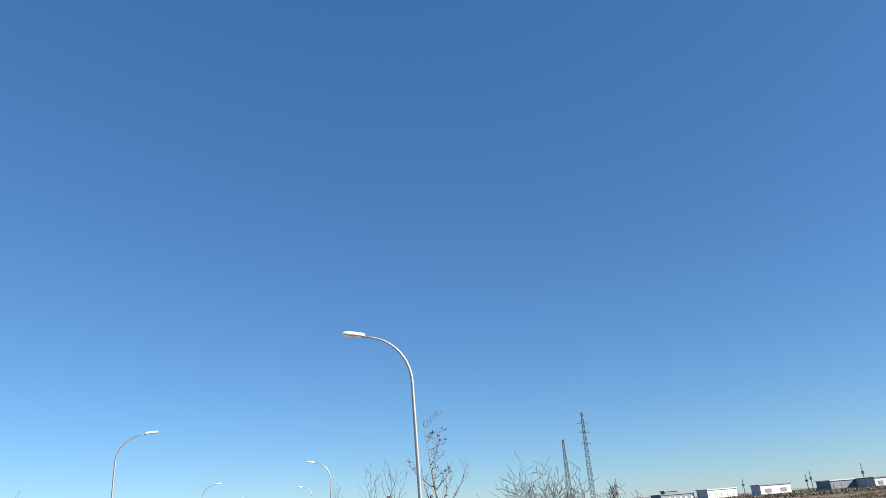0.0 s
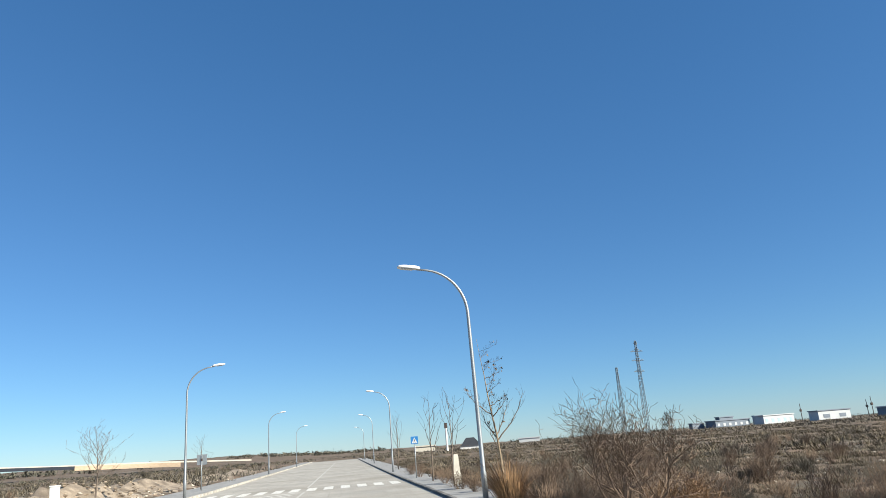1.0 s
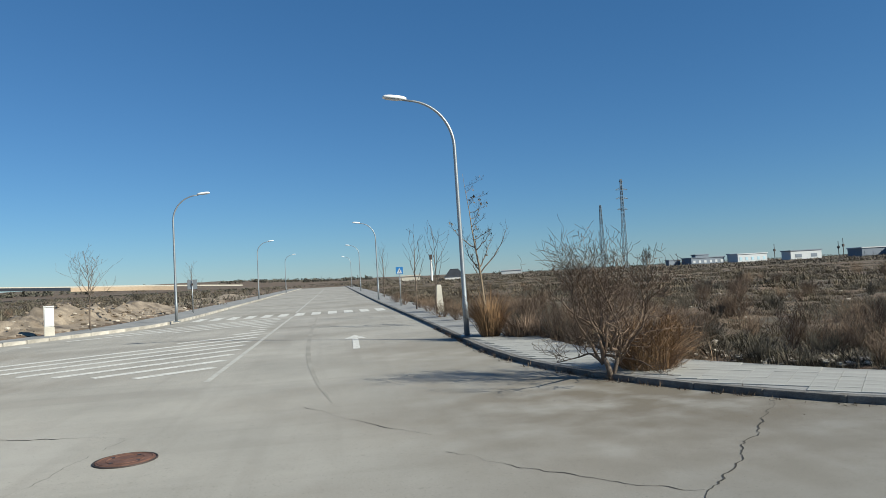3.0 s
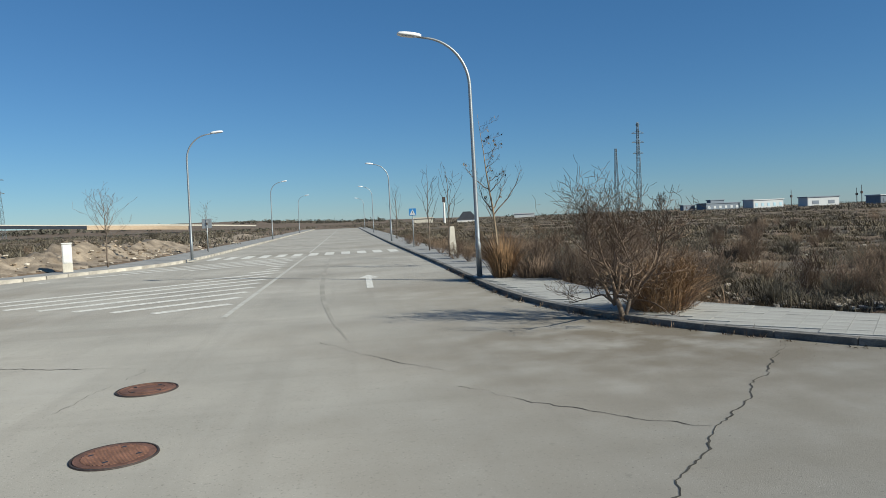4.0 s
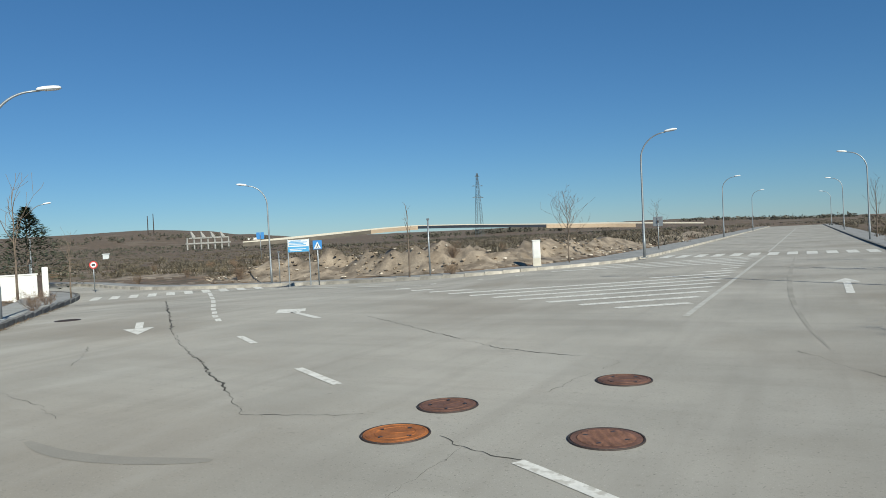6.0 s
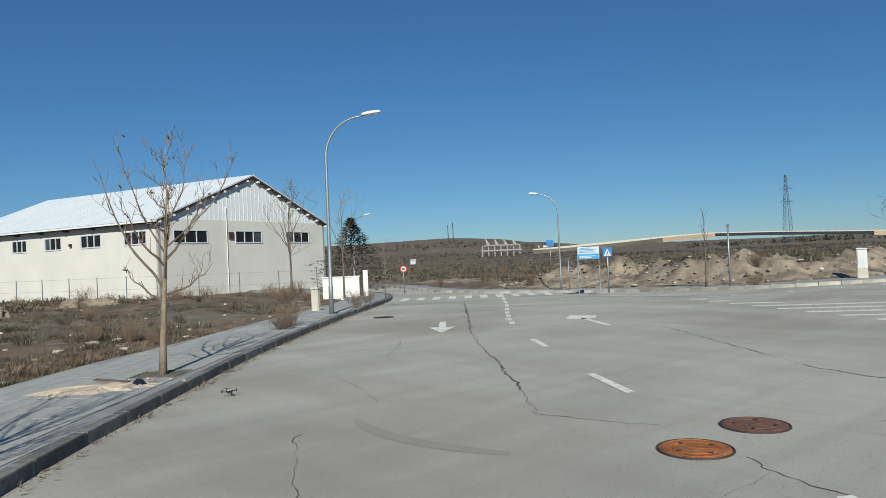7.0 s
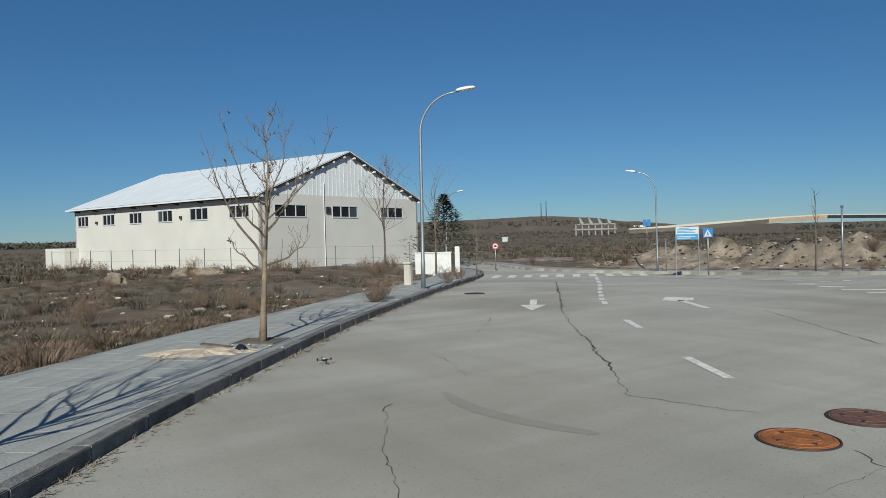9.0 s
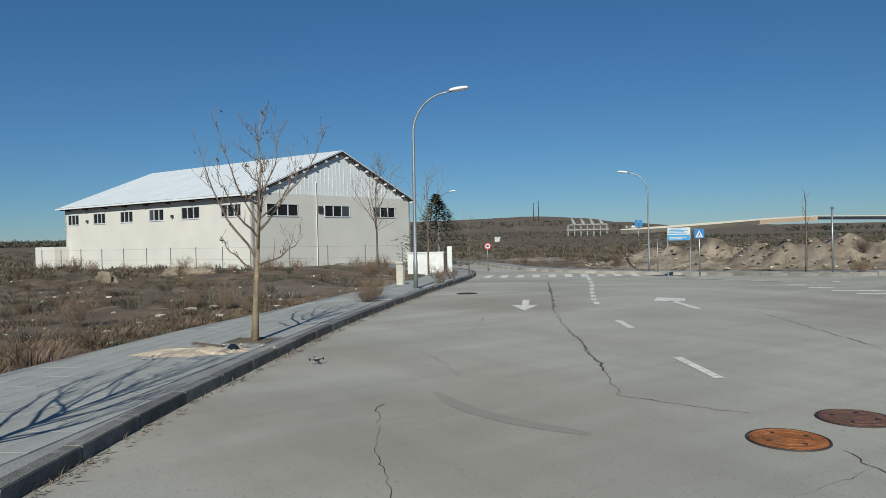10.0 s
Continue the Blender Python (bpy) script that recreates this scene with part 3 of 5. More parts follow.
# ---- street lamps ----
def lamp(x, y, toward, label, h=6.72, lean=0.3):
    """A tapered steel column that bends over into an arm with a long luminaire."""
    t = thing("street_lamp", site(x, y, kerb_top(x)), label, "street lamp", "street lamps along the roads", turn=toward, scale=h / 6.72)
    t.rotation_euler.y = radians(lean)
    top = 6.72 - 0.13
    pts, rad = [(0, 0, z) for z in (0, 0.9, 0.95, 2.5, 4.0, top - 1.45)], [0.075, 0.075, 0.062, 0.056, 0.05, 0.045]
    for k in range(1, 13):
        a = k / 12 * radians(80)
        pts.append((1.25 * (1 - math.cos(a)), 0, top - 1.45 + 1.3 * math.sin(a)))
        rad.append(0.045 - 0.0012 * k)
    end = Vector(pts[-1])
    pts.append((end.x + 0.3, 0, end.z + 0.045))
    rad.append(0.028)
    part("pole", tube(bmesh.new(), pts, rad, 10), M_GALV, t, smooth_shade=True)
    boxed("base_plate", (-0.16, 0.16, -0.16, 0.16, -0.02, 0.02), M_GALV, t, bevel=0.004)
    x0, z0 = end.x + 0.2, end.z + 0.06
    tilt = Matrix.Translation((x0, 0, z0)) @ Euler((0, radians(-7), 0)).to_matrix().to_4x4()
    bm = bmesh.new()
    rings = []
    for u, w, hh in ((0, 0.05, 0.045), (0.06, 0.085, 0.07), (0.2, 0.115, 0.085), (0.45, 0.125, 0.08), (0.58, 0.11, 0.06), (0.64, 0.06, 0.03)):
        rings.append([bm.verts.new(tilt @ Vector((u, w * math.cos(a), max(-0.03, hh * math.sin(a))))) for a in (2 * math.pi * k / 12 for k in range(12))])
    for a, b in zip(rings, rings[1:]):
        for k in range(12):
            bm.faces.new((a[k], a[(k + 1) % 12], b[(k + 1) % 12], b[k]))
    bm.faces.new(rings[0][::-1]), bm.faces.new(rings[-1])
    head = part("luminaire", bm, M_HEAD, t, "pale luminaire housing", True)
    boxed("glass", (0.2, 0.56, -0.09, 0.09, -0.05, -0.028), M_LENS, head, bevel=0.012, m=tilt)
    return t


GREY_LAMP = "tall galvanised street lamp with a curved arm on the pavement"
lamp(4.06, 19.04, math.pi, GREY_LAMP, 6.86, 0.7)
lamp(-7.6, 38.2, 0.0, GREY_LAMP, 6.8)
lamp(-19.58, 11.3, radians(46), GREY_LAMP)
lamp(-20.3, 23.3, radians(222), GREY_LAMP, 5.86)
lamp(3.95, 56, math.pi, GREY_LAMP, 6.35)
lamp(-7.9, 82, 0.0, GREY_LAMP)
lamp(4.2, 100, math.pi, GREY_LAMP)
lamp(-7.7, 125, 0.0, GREY_LAMP)
lamp(4.2, 150, math.pi, GREY_LAMP)
lamp(-44, 27.9, radians(30), GREY_LAMP, 7.0)


# ---- warehouse ----
def build_shed():
    heading = radians(112)
    base_z = -0.75
    t = thing("warehouse", (-56.72, 18.0, base_z), "cream rendered warehouse with a white sheet-metal gable roof", "warehouse", turn=heading)
    W, L, H, R, th = 21.0, 29.6, 6.6, 10.75, 0.25
    bot = -1.2
    gable_win = [(1.5, 5.1), (8.3, 11.7), (15.0, 18.5)]
    side_win = [(1.3, 3.95), (6.8, 9.45), (12.05, 14.4), (17.0, 19.2), (21.8, 24.05), (26.8, 29.0)]
    wz0, wz1 = 4.72, 5.75

    def wall(name, length, wins, place):
        """Pieces of a wall round its window openings; place maps (along, in, z) to the shed."""
        cuts = [0.0] + [v for w in wins for v in w] + [length]
        for i, (a, b) in enumerate(zip(cuts, cuts[1:])):
            for z0, z1 in ((bot, wz0), (wz1, H)) if i % 2 else ((bot, H),):
                boxed(name, (a, b, 0, th, z0, z1), M_WALL, t, m=place)
    front = Matrix()
    side = Matrix.Rotation(radians(90), 4, "Z") @ Matrix.Diagonal((1, -1, 1, 1))
    wall("front_wall", W, gable_win, front)
    wall("side_wall", L, side_win, side)
    boxed("back_wall", (0, W, L - th, L, bot, H), M_WALL, t)
    boxed("side_wall", (W - th, W, 0, L, bot, H), M_WALL, t)
    # gable cladding with standing ribs
    for y in (0.02, L - 0.3):
        bm = bmesh.new()
        vs = [bm.verts.new(v) for v in ((0.0, y, H), (W, y, H), (W / 2, y, R))]
        ws = [bm.verts.new((v.co.x, v.co.y + 0.2, v.co.z)) for v in vs]
        bm.faces.new(vs[::-1]), bm.faces.new(ws)
        for k in range(3):
            bm.faces.new((vs[k], vs[(k + 1) % 3], ws[(k + 1) % 3], ws[k]))
        bmesh.ops.recalc_face_normals(bm, faces=bm.faces[:])
        clad = part("gable_cladding", bm, M_CLAD, t, "white ribbed metal gable cladding")
        if y < 1:
            for k in range(1, 42):
                x = k * 0.5
                top = H + (R - H) * (1 - abs(x - W / 2) / (W / 2))
                if top - H > 0.15:
                    boxed("rib", (x - 0.05, x + 0.05, 0.006, 0.02, H + 0.02, top - 0.05), M_CLAD, clad)
    # roof sheets
    lip, fall = 0.5, (R - H) / (W / 2)
    n = 30
    for sgn in (0, 1):
        fx = (lambda x: W - x) if sgn else (lambda x: x)
        bm = bmesh.new()
        pts = [(-lip, H - lip * fall), (W / 2, R), (W / 2, R + 0.1), (-lip, H - lip * fall + 0.1)]
        rows = [[bm.verts.new((fx(x), y, z)) for x, z in pts] for y in (-0.36, L + 0.36)]
        bm.faces.new(rows[0]), bm.faces.new(rows[1][::-1])
        for k in range(4):
            bm.faces.new((rows[0][k], rows[0][(k + 1) % 4], rows[1][(k + 1) % 4], rows[1][k]))
        bmesh.ops.recalc_face_normals(bm, faces=bm.faces[:])
        deck = part("roof_deck", bm, M_ROOF, t, "white roof deck")
        for k in range(n):
            y0 = -0.38 + (L + 0.76) * k / n
            w = (L + 0.76) / n
            prof = [(y0, 0.104), (y0 + w * 0.8, 0.104), (y0 + w * 0.86, 0.122), (y0 + w * 0.94, 0.122), (y0 + w, 0.104)]
            bm = bmesh.new()
            lo = [bm.verts.new((fx(-lip - 0.05), y, H - (lip + 0.05) * fall + dz)) for y, dz in prof]
            hi = [bm.verts.new((fx(W / 2), y, R + dz)) for y, dz in prof]
            for j in range(4):
                bm.faces.new((lo[j], lo[j + 1], hi[j + 1], hi[j]) if sgn else (lo[j + 1], lo[j], hi[j], hi[j + 1]))
            part("roof_sheet", bm, M_ROOF, deck)
    # dark rake beam with purlin ends under the overhang
    for sgn in (0, 1):
        bm = bmesh.new()
        pts = [(0.0 - 0.5, -0.24, H - 0.5 * (R - H) / (W / 2) - 0.16), (W / 2, -0.24, R - 0.16)]
        if sgn:
            pts = [(W - x, y, z) for x, y, z in pts]
        tube(bm, pts, [0.1, 0.1], 4)
        part("rake_beam", bm, M_IRON, t, "dark steel rake beam")
        for k in range(8):
            f = k / 7.5
            x = (W / 2) * f if not sgn else W - (W / 2) * f
            z = H + (R - H) * f - 0.2
            boxed("purlin_end", (x - 0.12, x + 0.12, -0.34, 0.0, z - 0.14, z + 0.02), M_CLAD, t)
    boxed("gutter", (-0.72, -0.55, -0.6, L + 0.6, H - 0.3, H - 0.16), M_ROOF, t, "white eaves gutter")
    for k in range(9):
        boxed("eave_bracket", (-0.5, -0.002, 0.5 + k * 3.5, 0.7 + k * 3.5, H - 0.5, H - 0.36), M_IRON, t)
    boxed("eave_beam", (-0.4, -0.24, -0.3, L + 0.3, H - 0.36, H - 0.2), M_IRON, t, "dark eaves beam")

    def window(m, w):
        fr = part("window", box(box(bmesh.new(), 0, w, -0.06, 0.1, wz0 - 0.1, wz0, m=m), 0, w, -0.04, 0.1, wz1 - 0.09, wz1, m=m), M_SIGNW, t, "white framed strip window")
        n = 3
        for k in range(n + 1):
            x = k * (w - 0.07) / n
            boxed("mullion", (x, x + 0.07, -0.04, 0.1, wz0, wz1 - 0.09), M_SIGNW, fr, m=m)
        for k in range(n):
            x0, x1 = k * (w - 0.07) / n + 0.07, (k + 1) * (w - 0.07) / n
            boxed("pane", (x0, x1, 0.03, 0.05, wz0, wz1 - 0.09), M_DARK if (k + int(w * 10)) % 5 else M_GLASS2, fr, m=m)
    for a, b in gable_win:
        window(Matrix.Translation((a, 0, 0)), b - a)
    for a, b in side_win:
        window(side @ Matrix.Translation((a, 0, 0)), b - a)
    # pipe, cabinet and vents on the gable wall
    bm = tube(bmesh.new(), [(7.2, -0.1, 0.2), (7.2, -0.1, 7.8)], [0.035, 0.035], 6)
    part("downpipe", bm, M_CLAD, t)
    boxed("meter_box", (7.5, 8.0, -0.14, 0.0, 5.0, 5.6), M_IRON, t, "small dark wall box")
    boxed("meter_box", (9.4, 10.4, -0.3, 0.0, -0.2, 0.35), M_GALV, t, "grey air unit low on the wall")
    for y in (10.6, 25.0):
        boxed("wall_lamp", (-0.22, 0.0, y, y + 0.18, 4.85, 5.1), M_IRON, t)
    # low annex at the far end
    boxed("annex", (-1.5, 0.0, L - 0.6, L + 3.5, bot, 2.45), M_WALL, t, "low cream annex with a flat top", bevel=0.03)
    return t


M_GLASS2 = material("grey_window_glass", (0.05, 0.057, 0.06), 0.4, 0.15, 1, 20, 0.0)
build_shed()


# ---- trees and shrubs ----
def grow(bm, rng, p, d, length, rad, depth, spread, up, leaves, seg=5, twist=0.25, fine=0.003):
    pts, rads = [p.copy()], [rad]
    n = 5 if depth > 1 else 3
    q, dd = p.copy(), d.copy()
    for k in range(n):
        dd = (dd + Vector((rng.uniform(-twist, twist), rng.uniform(-twist, twist), rng.uniform(-twist, twist) * 0.8 + 0.06 + up * 0.2))).normalized()
        q = q + dd * (length / n)
        pts.append(q.copy())
        rads.append(max(fine, rad * (1 - 0.72 * (k + 1) / n)))
    tube(bm, pts, rads, seg if depth > 1 else 3, cap=False)
    if leaves is not None and depth <= 1 and rng.random() < 0.18:
        leaves.append(pts[-1])
    if depth > 0:
        for k in range(rng.randint(4, 6) if depth > 1 else rng.randint(2, 4)):
            i = rng.randint(1, n)
            e = Vector((rng.uniform(-1, 1), rng.uniform(-1, 1), rng.uniform(-0.3, 0.6))).normalized()
            nd = (dd * (1 - spread) + e * spread + Vector((0, 0, up * 0.3))).normalized()
            grow(bm, rng, pts[i], nd, length * rng.uniform(0.35, 0.65), rads[i] * 0.62, depth - 1, spread, up, leaves, seg, twist, fine)


def leaf_cluster(points, rng, size):
    bm = bmesh.new()
    for p in points:
        for _ in range(rng.randint(1, 3)):
            c = p + Vector((rng.uniform(-1, 1), rng.uniform(-1, 1), rng.uniform(-1.2, 0.2))) * size
            a, b = (Vector((rng.uniform(-1, 1), rng.uniform(-1, 1), rng.uniform(-1, 1))).normalized() * size for _ in range(2))
            bm.faces.new([bm.verts.new(v) for v in (c - a, c + b * 0.6, c + a, c - b * 0.6)])
    return bm


def bare_tree(x, y, h, seed, label, trunk=0.42, limbs=7, spread=0.55, up=0.9, depth=3, thick=0.011, z=0.13, leafy=True, lean=(0, 0), reach=0.5, twig=0.0015):
    rng = random.Random(seed)
    s = dip(x, y)
    t = thing("tree", site(x, y, z if z != 0.13 else kerb_top(x)), label, "tree", "young bare street trees", scale=s)
    r = h * thick
    bm = bmesh.new()
    pts = [Vector((lean[0] * k / 6 * h + rng.uniform(-0.01, 0.01) * h, lean[1] * k / 6 * h, h * 0.93 * k / 6)) for k in range(7)]
    pts[0] = Vector((0, 0, -0.05))
    tube(bm, pts, [r * 1.15, r, r * 0.88, r * 0.7, r * 0.5, r * 0.3, r * 0.12], 8)
    part("trunk", bm, M_TRUNK if thick > 0.012 else M_BARK, t, smooth_shade=True)
    leaves = [] if leafy else None
    for k in range(limbs):
        f = trunk + (0.9 - trunk) * (k / limbs) ** 1.1
        i = min(5, int(f / 0.93 * 6))
        p = pts[i].lerp(pts[i + 1], f / 0.93 * 6 - i)
        a = k * 2.4 + rng.uniform(-0.4, 0.4)
        d = Vector((math.cos(a) * spread, math.sin(a) * spread, up)).normalized()
        bm = bmesh.new()
        grow(bm, rng, p, d, h * reach * (1 - f * 0.75) * rng.uniform(0.8, 1.15), r * 0.62 * (1.1 - f * 0.6), depth - 1, 0.6, 0.35, leaves, fine=h * twig)
        part("limb", bm, M_BARK, t)
    if leaves:
        part("dead_leaves", leaf_cluster(leaves, rng, h * 0.011), M_LEAF, t, "few withered brown leaves")
    return t



def limbed_tree(x, y, top, limbs, right, seed, label, r=0.05, leaf=0.04, chance=0.3):
    """A young tree with a wandering leader; limbs are (start height, reach across, reach in depth, end height)."""
    rng = random.Random(seed)
    t = thing("tree", site(x, y, kerb_top(x)), label, "tree", "young bare street trees", scale=dip(x, y))
    side, deep = Vector((right[0], right[1], 0)), Vector((-right[1], right[0], 0))
    lead = [side * (top[0] * (k / 8) ** 1.3 + (rng.uniform(-0.03, 0.03) if 0 < k < 8 else 0)) + Vector((0, 0, top[1] * k / 8 - (0.06 if k == 0 else 0))) for k in range(9)]
    rads = [r * (1.2 if k == 0 else (1 - 0.115 * k) ** 1.25 + 0.02) for k in range(9)]
    part("trunk", tube(bmesh.new(), lead, rads, 9), M_TRUNK, t, smooth_shade=True)
    leaves = []

    def at(h):
        f = max(0.0, min(7.99, h / top[1] * 8))
        i = int(f)
        return lead[i].lerp(lead[i + 1], f - i), rads[i]
    extra = [(top[1] * (0.55 + 0.045 * k), (1, -1)[k % 2] * rng.uniform(0.08, 0.24), rng.uniform(-0.22, 0.22), top[1] * (0.55 + 0.045 * k) + rng.uniform(0.15, 0.32)) for k in range(9)]
    for h0, across, depth, h1 in list(limbs) + extra:
        p, rr = at(h0)
        q = side * across + deep * depth + Vector((0, 0, h1))
        n, pts = 8, []
        for i in range(n + 1):
            f = i / n
            c = p.lerp(q, f) + (side * across + deep * depth) * 0.16 * math.sin(math.pi * f) + Vector((rng.uniform(-1, 1), rng.uniform(-1, 1), rng.uniform(-1, 1))) * (0.022 if 0 < i < n else 0)
            pts.append(c)
        big = (q - p).length
        r0 = min(rr * 0.6, 0.012 + 0.011 * big)
        lr = [max(0.005, r0 * (1 - 0.8 * i / n)) for i in range(n + 1)]
        bm = tube(bmesh.new(), pts, lr, 6, False)
        for i in range(2, n + 1):
            for _ in range(1 + (big > 0.8 and i % 2)):
                e = Vector((rng.uniform(-1, 1), rng.uniform(-1, 1), rng.uniform(-0.1, 1))).normalized()
                d = ((pts[i] - pts[i - 1]).normalized() * 0.5 + e * 0.6 + Vector((0, 0, 0.2))).normalized()
                grow(bm, rng, pts[i], d, rng.uniform(0.16, 0.4) * (1.0 if big > 0.8 else 0.5), lr[i] * 0.5, 1 if i % 2 else 0, 0.6, 0.3, None, 4, 0.25, 0.0036)
                if rng.random() < chance * 0.25:
                    leaves.append(pts[i] + d * rng.uniform(0.1, 0.3))
        if rng.random() < chance:
            leaves.append(pts[-1])
        part("limb", bm, M_BARK, t)
    if leaves:
        part("dead_leaves", leaf_cluster(leaves, rng, leaf), M_LEAF, t, "few withered brown leaves")
    return t


STREET = "young bare street tree with a few withered leaves"
limbed_tree(-11.25, 3.28, (0.2, 3.78), ((1.35, -0.8, 0.1, 3.2), (1.9, -0.52, 0.1, 3.6), (2.0, 1.22, -0.1, 3.45), (1.25, 0.76, 0.0, 1.65), (1.15, -0.48, 0.1, 1.7), (2.3, 0.5, 0.3, 3.5), (1.6, 0.2, 0.75, 3.0), (1.5, 0.1, -0.75, 2.9), (1.7, -0.5, -0.4, 2.7), (1.8, 0.75, 0.3, 3.0)), (0.292, 0.956), 5, "young bare street tree with upswept limbs in a sandy pit", 0.058)
limbed_tree(-5.6, -1.42, (0.1, 3.9), ((0.9, -0.85, 0.2, 2.7), (1.2, 0.5, 0.5, 3.0), (1.3, 0.6, -0.5, 2.9), (1.5, -0.7, -0.5, 3.3), (1.7, 0.55, 0.0, 3.4), (1.0, 0.3, -0.9, 2.3), (1.4, -0.2, 0.9, 3.1), (2.0, -0.6, 0.3, 3.5), (0.8, -0.9, -0.3, 1.9), (1.1, 0.65, 0.2, 2.2), (1.6, -0.95, 0.0, 2.8), (1.9, 0.5, 0.4, 3.7), (0.9, 0.5, -0.3, 1.8), (1.3, -0.6, 0.7, 2.4)), (0.3, 0.95), 9, "bare street tree casting its shadow on the pavement", 0.048)
limbed_tree(5.72, 24.2, (-0.55, 5.25), ((1.7, 0.9, 0.1, 3.25), (2.6, -1.05, 0.1, 3.5), (1.8, -0.6, 0.2, 2.8), (2.5, 0.3, -0.2, 3.1), (1.9, 0.3, 0.6, 2.9), (2.0, -0.2, -0.6, 3.0), (3.3, 0.05, 0.3, 4.2), (1.5, -0.35, -0.3, 2.2)), (0.974, -0.225), 12, "slender bare tree with scattered dry leaves behind a lamp", 0.055, 0.055, 0.8)
bare_tree(-35.5, 18.3, 6.0, 21, STREET, 0.3, 7, 0.55, 0.9, 3, 0.010, z=-0.05, leafy=False, reach=0.6)
bare_tree(-10.7, 34.8, 3.25, 31, STREET, 0.35, 11, 0.75, 0.9, 3, 0.011, leafy=False, reach=0.6)
bare_tree(4.9, 30.5, 3.9, 32, STREET, 0.3, 7, 0.45, 0.95, 2, 0.0085, leafy=False, reach=0.5)
bare_tree(4.7, 36.5, 4.2, 33, STREET, 0.3, 7, 0.45, 0.95, 2, 0.0085, leafy=False, reach=0.5)
bare_tree(4.8, 62, 4.6, 34, STREET, 0.3, 6, 0.45, 0.95, 2, 0.009, leafy=False)
bare_tree(-9.4, 52, 3.6, 35, STREET, 0.3, 6, 0.45, 0.95, 2, 0.009, leafy=False)
bare_tree(-15.0, 25.9, 3.3, 36, STREET, 0.5, 5, 0.2, 0.95, 2, 0.011, leafy=False, reach=0.3)
bare_tree(-24.9, 17.2, 2.6, 37, STREET, 0.35, 5, 0.4, 0.95, 2, 0.011, leafy=False)
bare_tree(-28.4, 17.3, 5.0, 38, STREET, 0.3, 7, 0.45, 0.9, 2, 0.009, leafy=False)


def shrub(x, y, h, w, stems, seed, name, label, mat, depth=2, z=0.1, thick=0.012, up=0.7):
    rng = random.Random(seed)
    s = dip(x, y)
    whole = stems <= 26 and h > 1.5
    t = thing(name, site(x, y, z), label, "shrub", scale=s) if whole else None
    bm = bmesh.new()
    for k in range(stems):
        a, o = rng.uniform(0, 2 * math.pi), rng.uniform(0.1, 1.0)
        d = Vector((math.cos(a) * o * w / h, math.sin(a) * o * w / h, rng.uniform(0.75, 1.1))).normalized()
        grow(bm, rng, Vector((math.cos(a) * 0.08 * w, math.sin(a) * 0.08 * w, -0.03)), d, h * rng.uniform(0.55, 0.8), thick * rng.uniform(0.6, 1.1), depth, 0.5, up, None, 4, 0.3)
        if whole:
            part("stem", bm, mat, t)
            bm = bmesh.new()
    if whole:
        bm.free()
        return t
    ob = part(name, bm, mat, None, label)
    ob.location, ob.scale = site(x, y, z), (s,) * 3
    return tagged(ob, "", "shrub")


BIG_BUSH = "large bare brown bush growing over the kerb"


def big_bush(x, y, z, seed, label):
    """A leaning stub that forks low into wide limbs, each set with rising shoots and fine twigs."""
    rng = random.Random(seed)
    t = thing("bare_bush", site(x, y, z), label, "shrub")
    stub = tube(bmesh.new(), [(0, 0, -0.06), (-0.03, 0.03, 0.14), (-0.1, 0.08, 0.34)], [0.05, 0.042, 0.034], 8)
    tube(stub, [(0.02, 0, -0.06), (0.1, 0.02, 0.16), (0.17, 0.04, 0.36)], [0.036, 0.032, 0.028], 8)
    part("trunk", stub, M_BARK, t, smooth_shade=True)
    for k in range(14):
        a = k * 2.39996 + rng.uniform(-0.3, 0.3)
        low = k % 6 == 5
        rise0 = 0.15 if low else rng.uniform(0.6, 2.4)
        length = rng.uniform(0.95, 1.25) if low else rng.uniform(1.25, 1.75)
        p = Vector((-0.1, 0.08, rng.uniform(0.16, 0.34))) if k % 2 else Vector((0.17, 0.04, rng.uniform(0.18, 0.36)))
        d = Vector((math.cos(a), math.sin(a), rise0)).normalized()
        pts, rads, n = [p.copy()], [0.026], 9
        for i in range(n):
            d = (d + Vector((rng.uniform(-0.34, 0.34), rng.uniform(-0.34, 0.34), rng.uniform(-0.22, 0.2) - (0.06 if low else 0)))).normalized()
            p = p + d * length / n
            pts.append(p.copy())
            rads.append(0.026 * (1 - 0.8 * (i + 1) / n))
        bm = tube(bmesh.new(), pts, rads, 6, False)
        for i in range(2, n + 1):
            for _ in range(2 if i > 4 else 1):
                e = Vector((rng.uniform(-1, 1), rng.uniform(-1, 1), rng.uniform(-0.25, 1.0))).normalized()
                nd = (d * 0.35 + e * 0.75 + Vector((0, 0, 0.12))).normalized()
                grow(bm, rng, pts[i], nd, rng.uniform(0.3, 0.7), max(0.0055, rads[i] * 0.55), 2 if i > 3 else 1, 0.65, 0.1, None, 3, 0.35, 0.0028)
        part("limb", bm, M_TWIG, t)
    return t


big_bush(4.82, 10.65, 0.06, 44, BIG_BUSH)
shrub(5.62, 11.0, 0.95, 0.9, 34, 42, "dry_bush", "dense dry orange-brown bush beside the pavement", M_STRAW, 3, 0.08, 0.006, -0.15)


# scattered leafless shrubs on the waste land
def shrub_kind(seed, h, w, stems, mat):
    ob = shrub(0, 0, h, w, stems, seed, "wild_shrub", "small leafless brown shrub on the waste land", mat, 2, 0, 0.007, 0.25)
    tagged(ob, "", "", "wild shrubs on the waste land")
    return ob


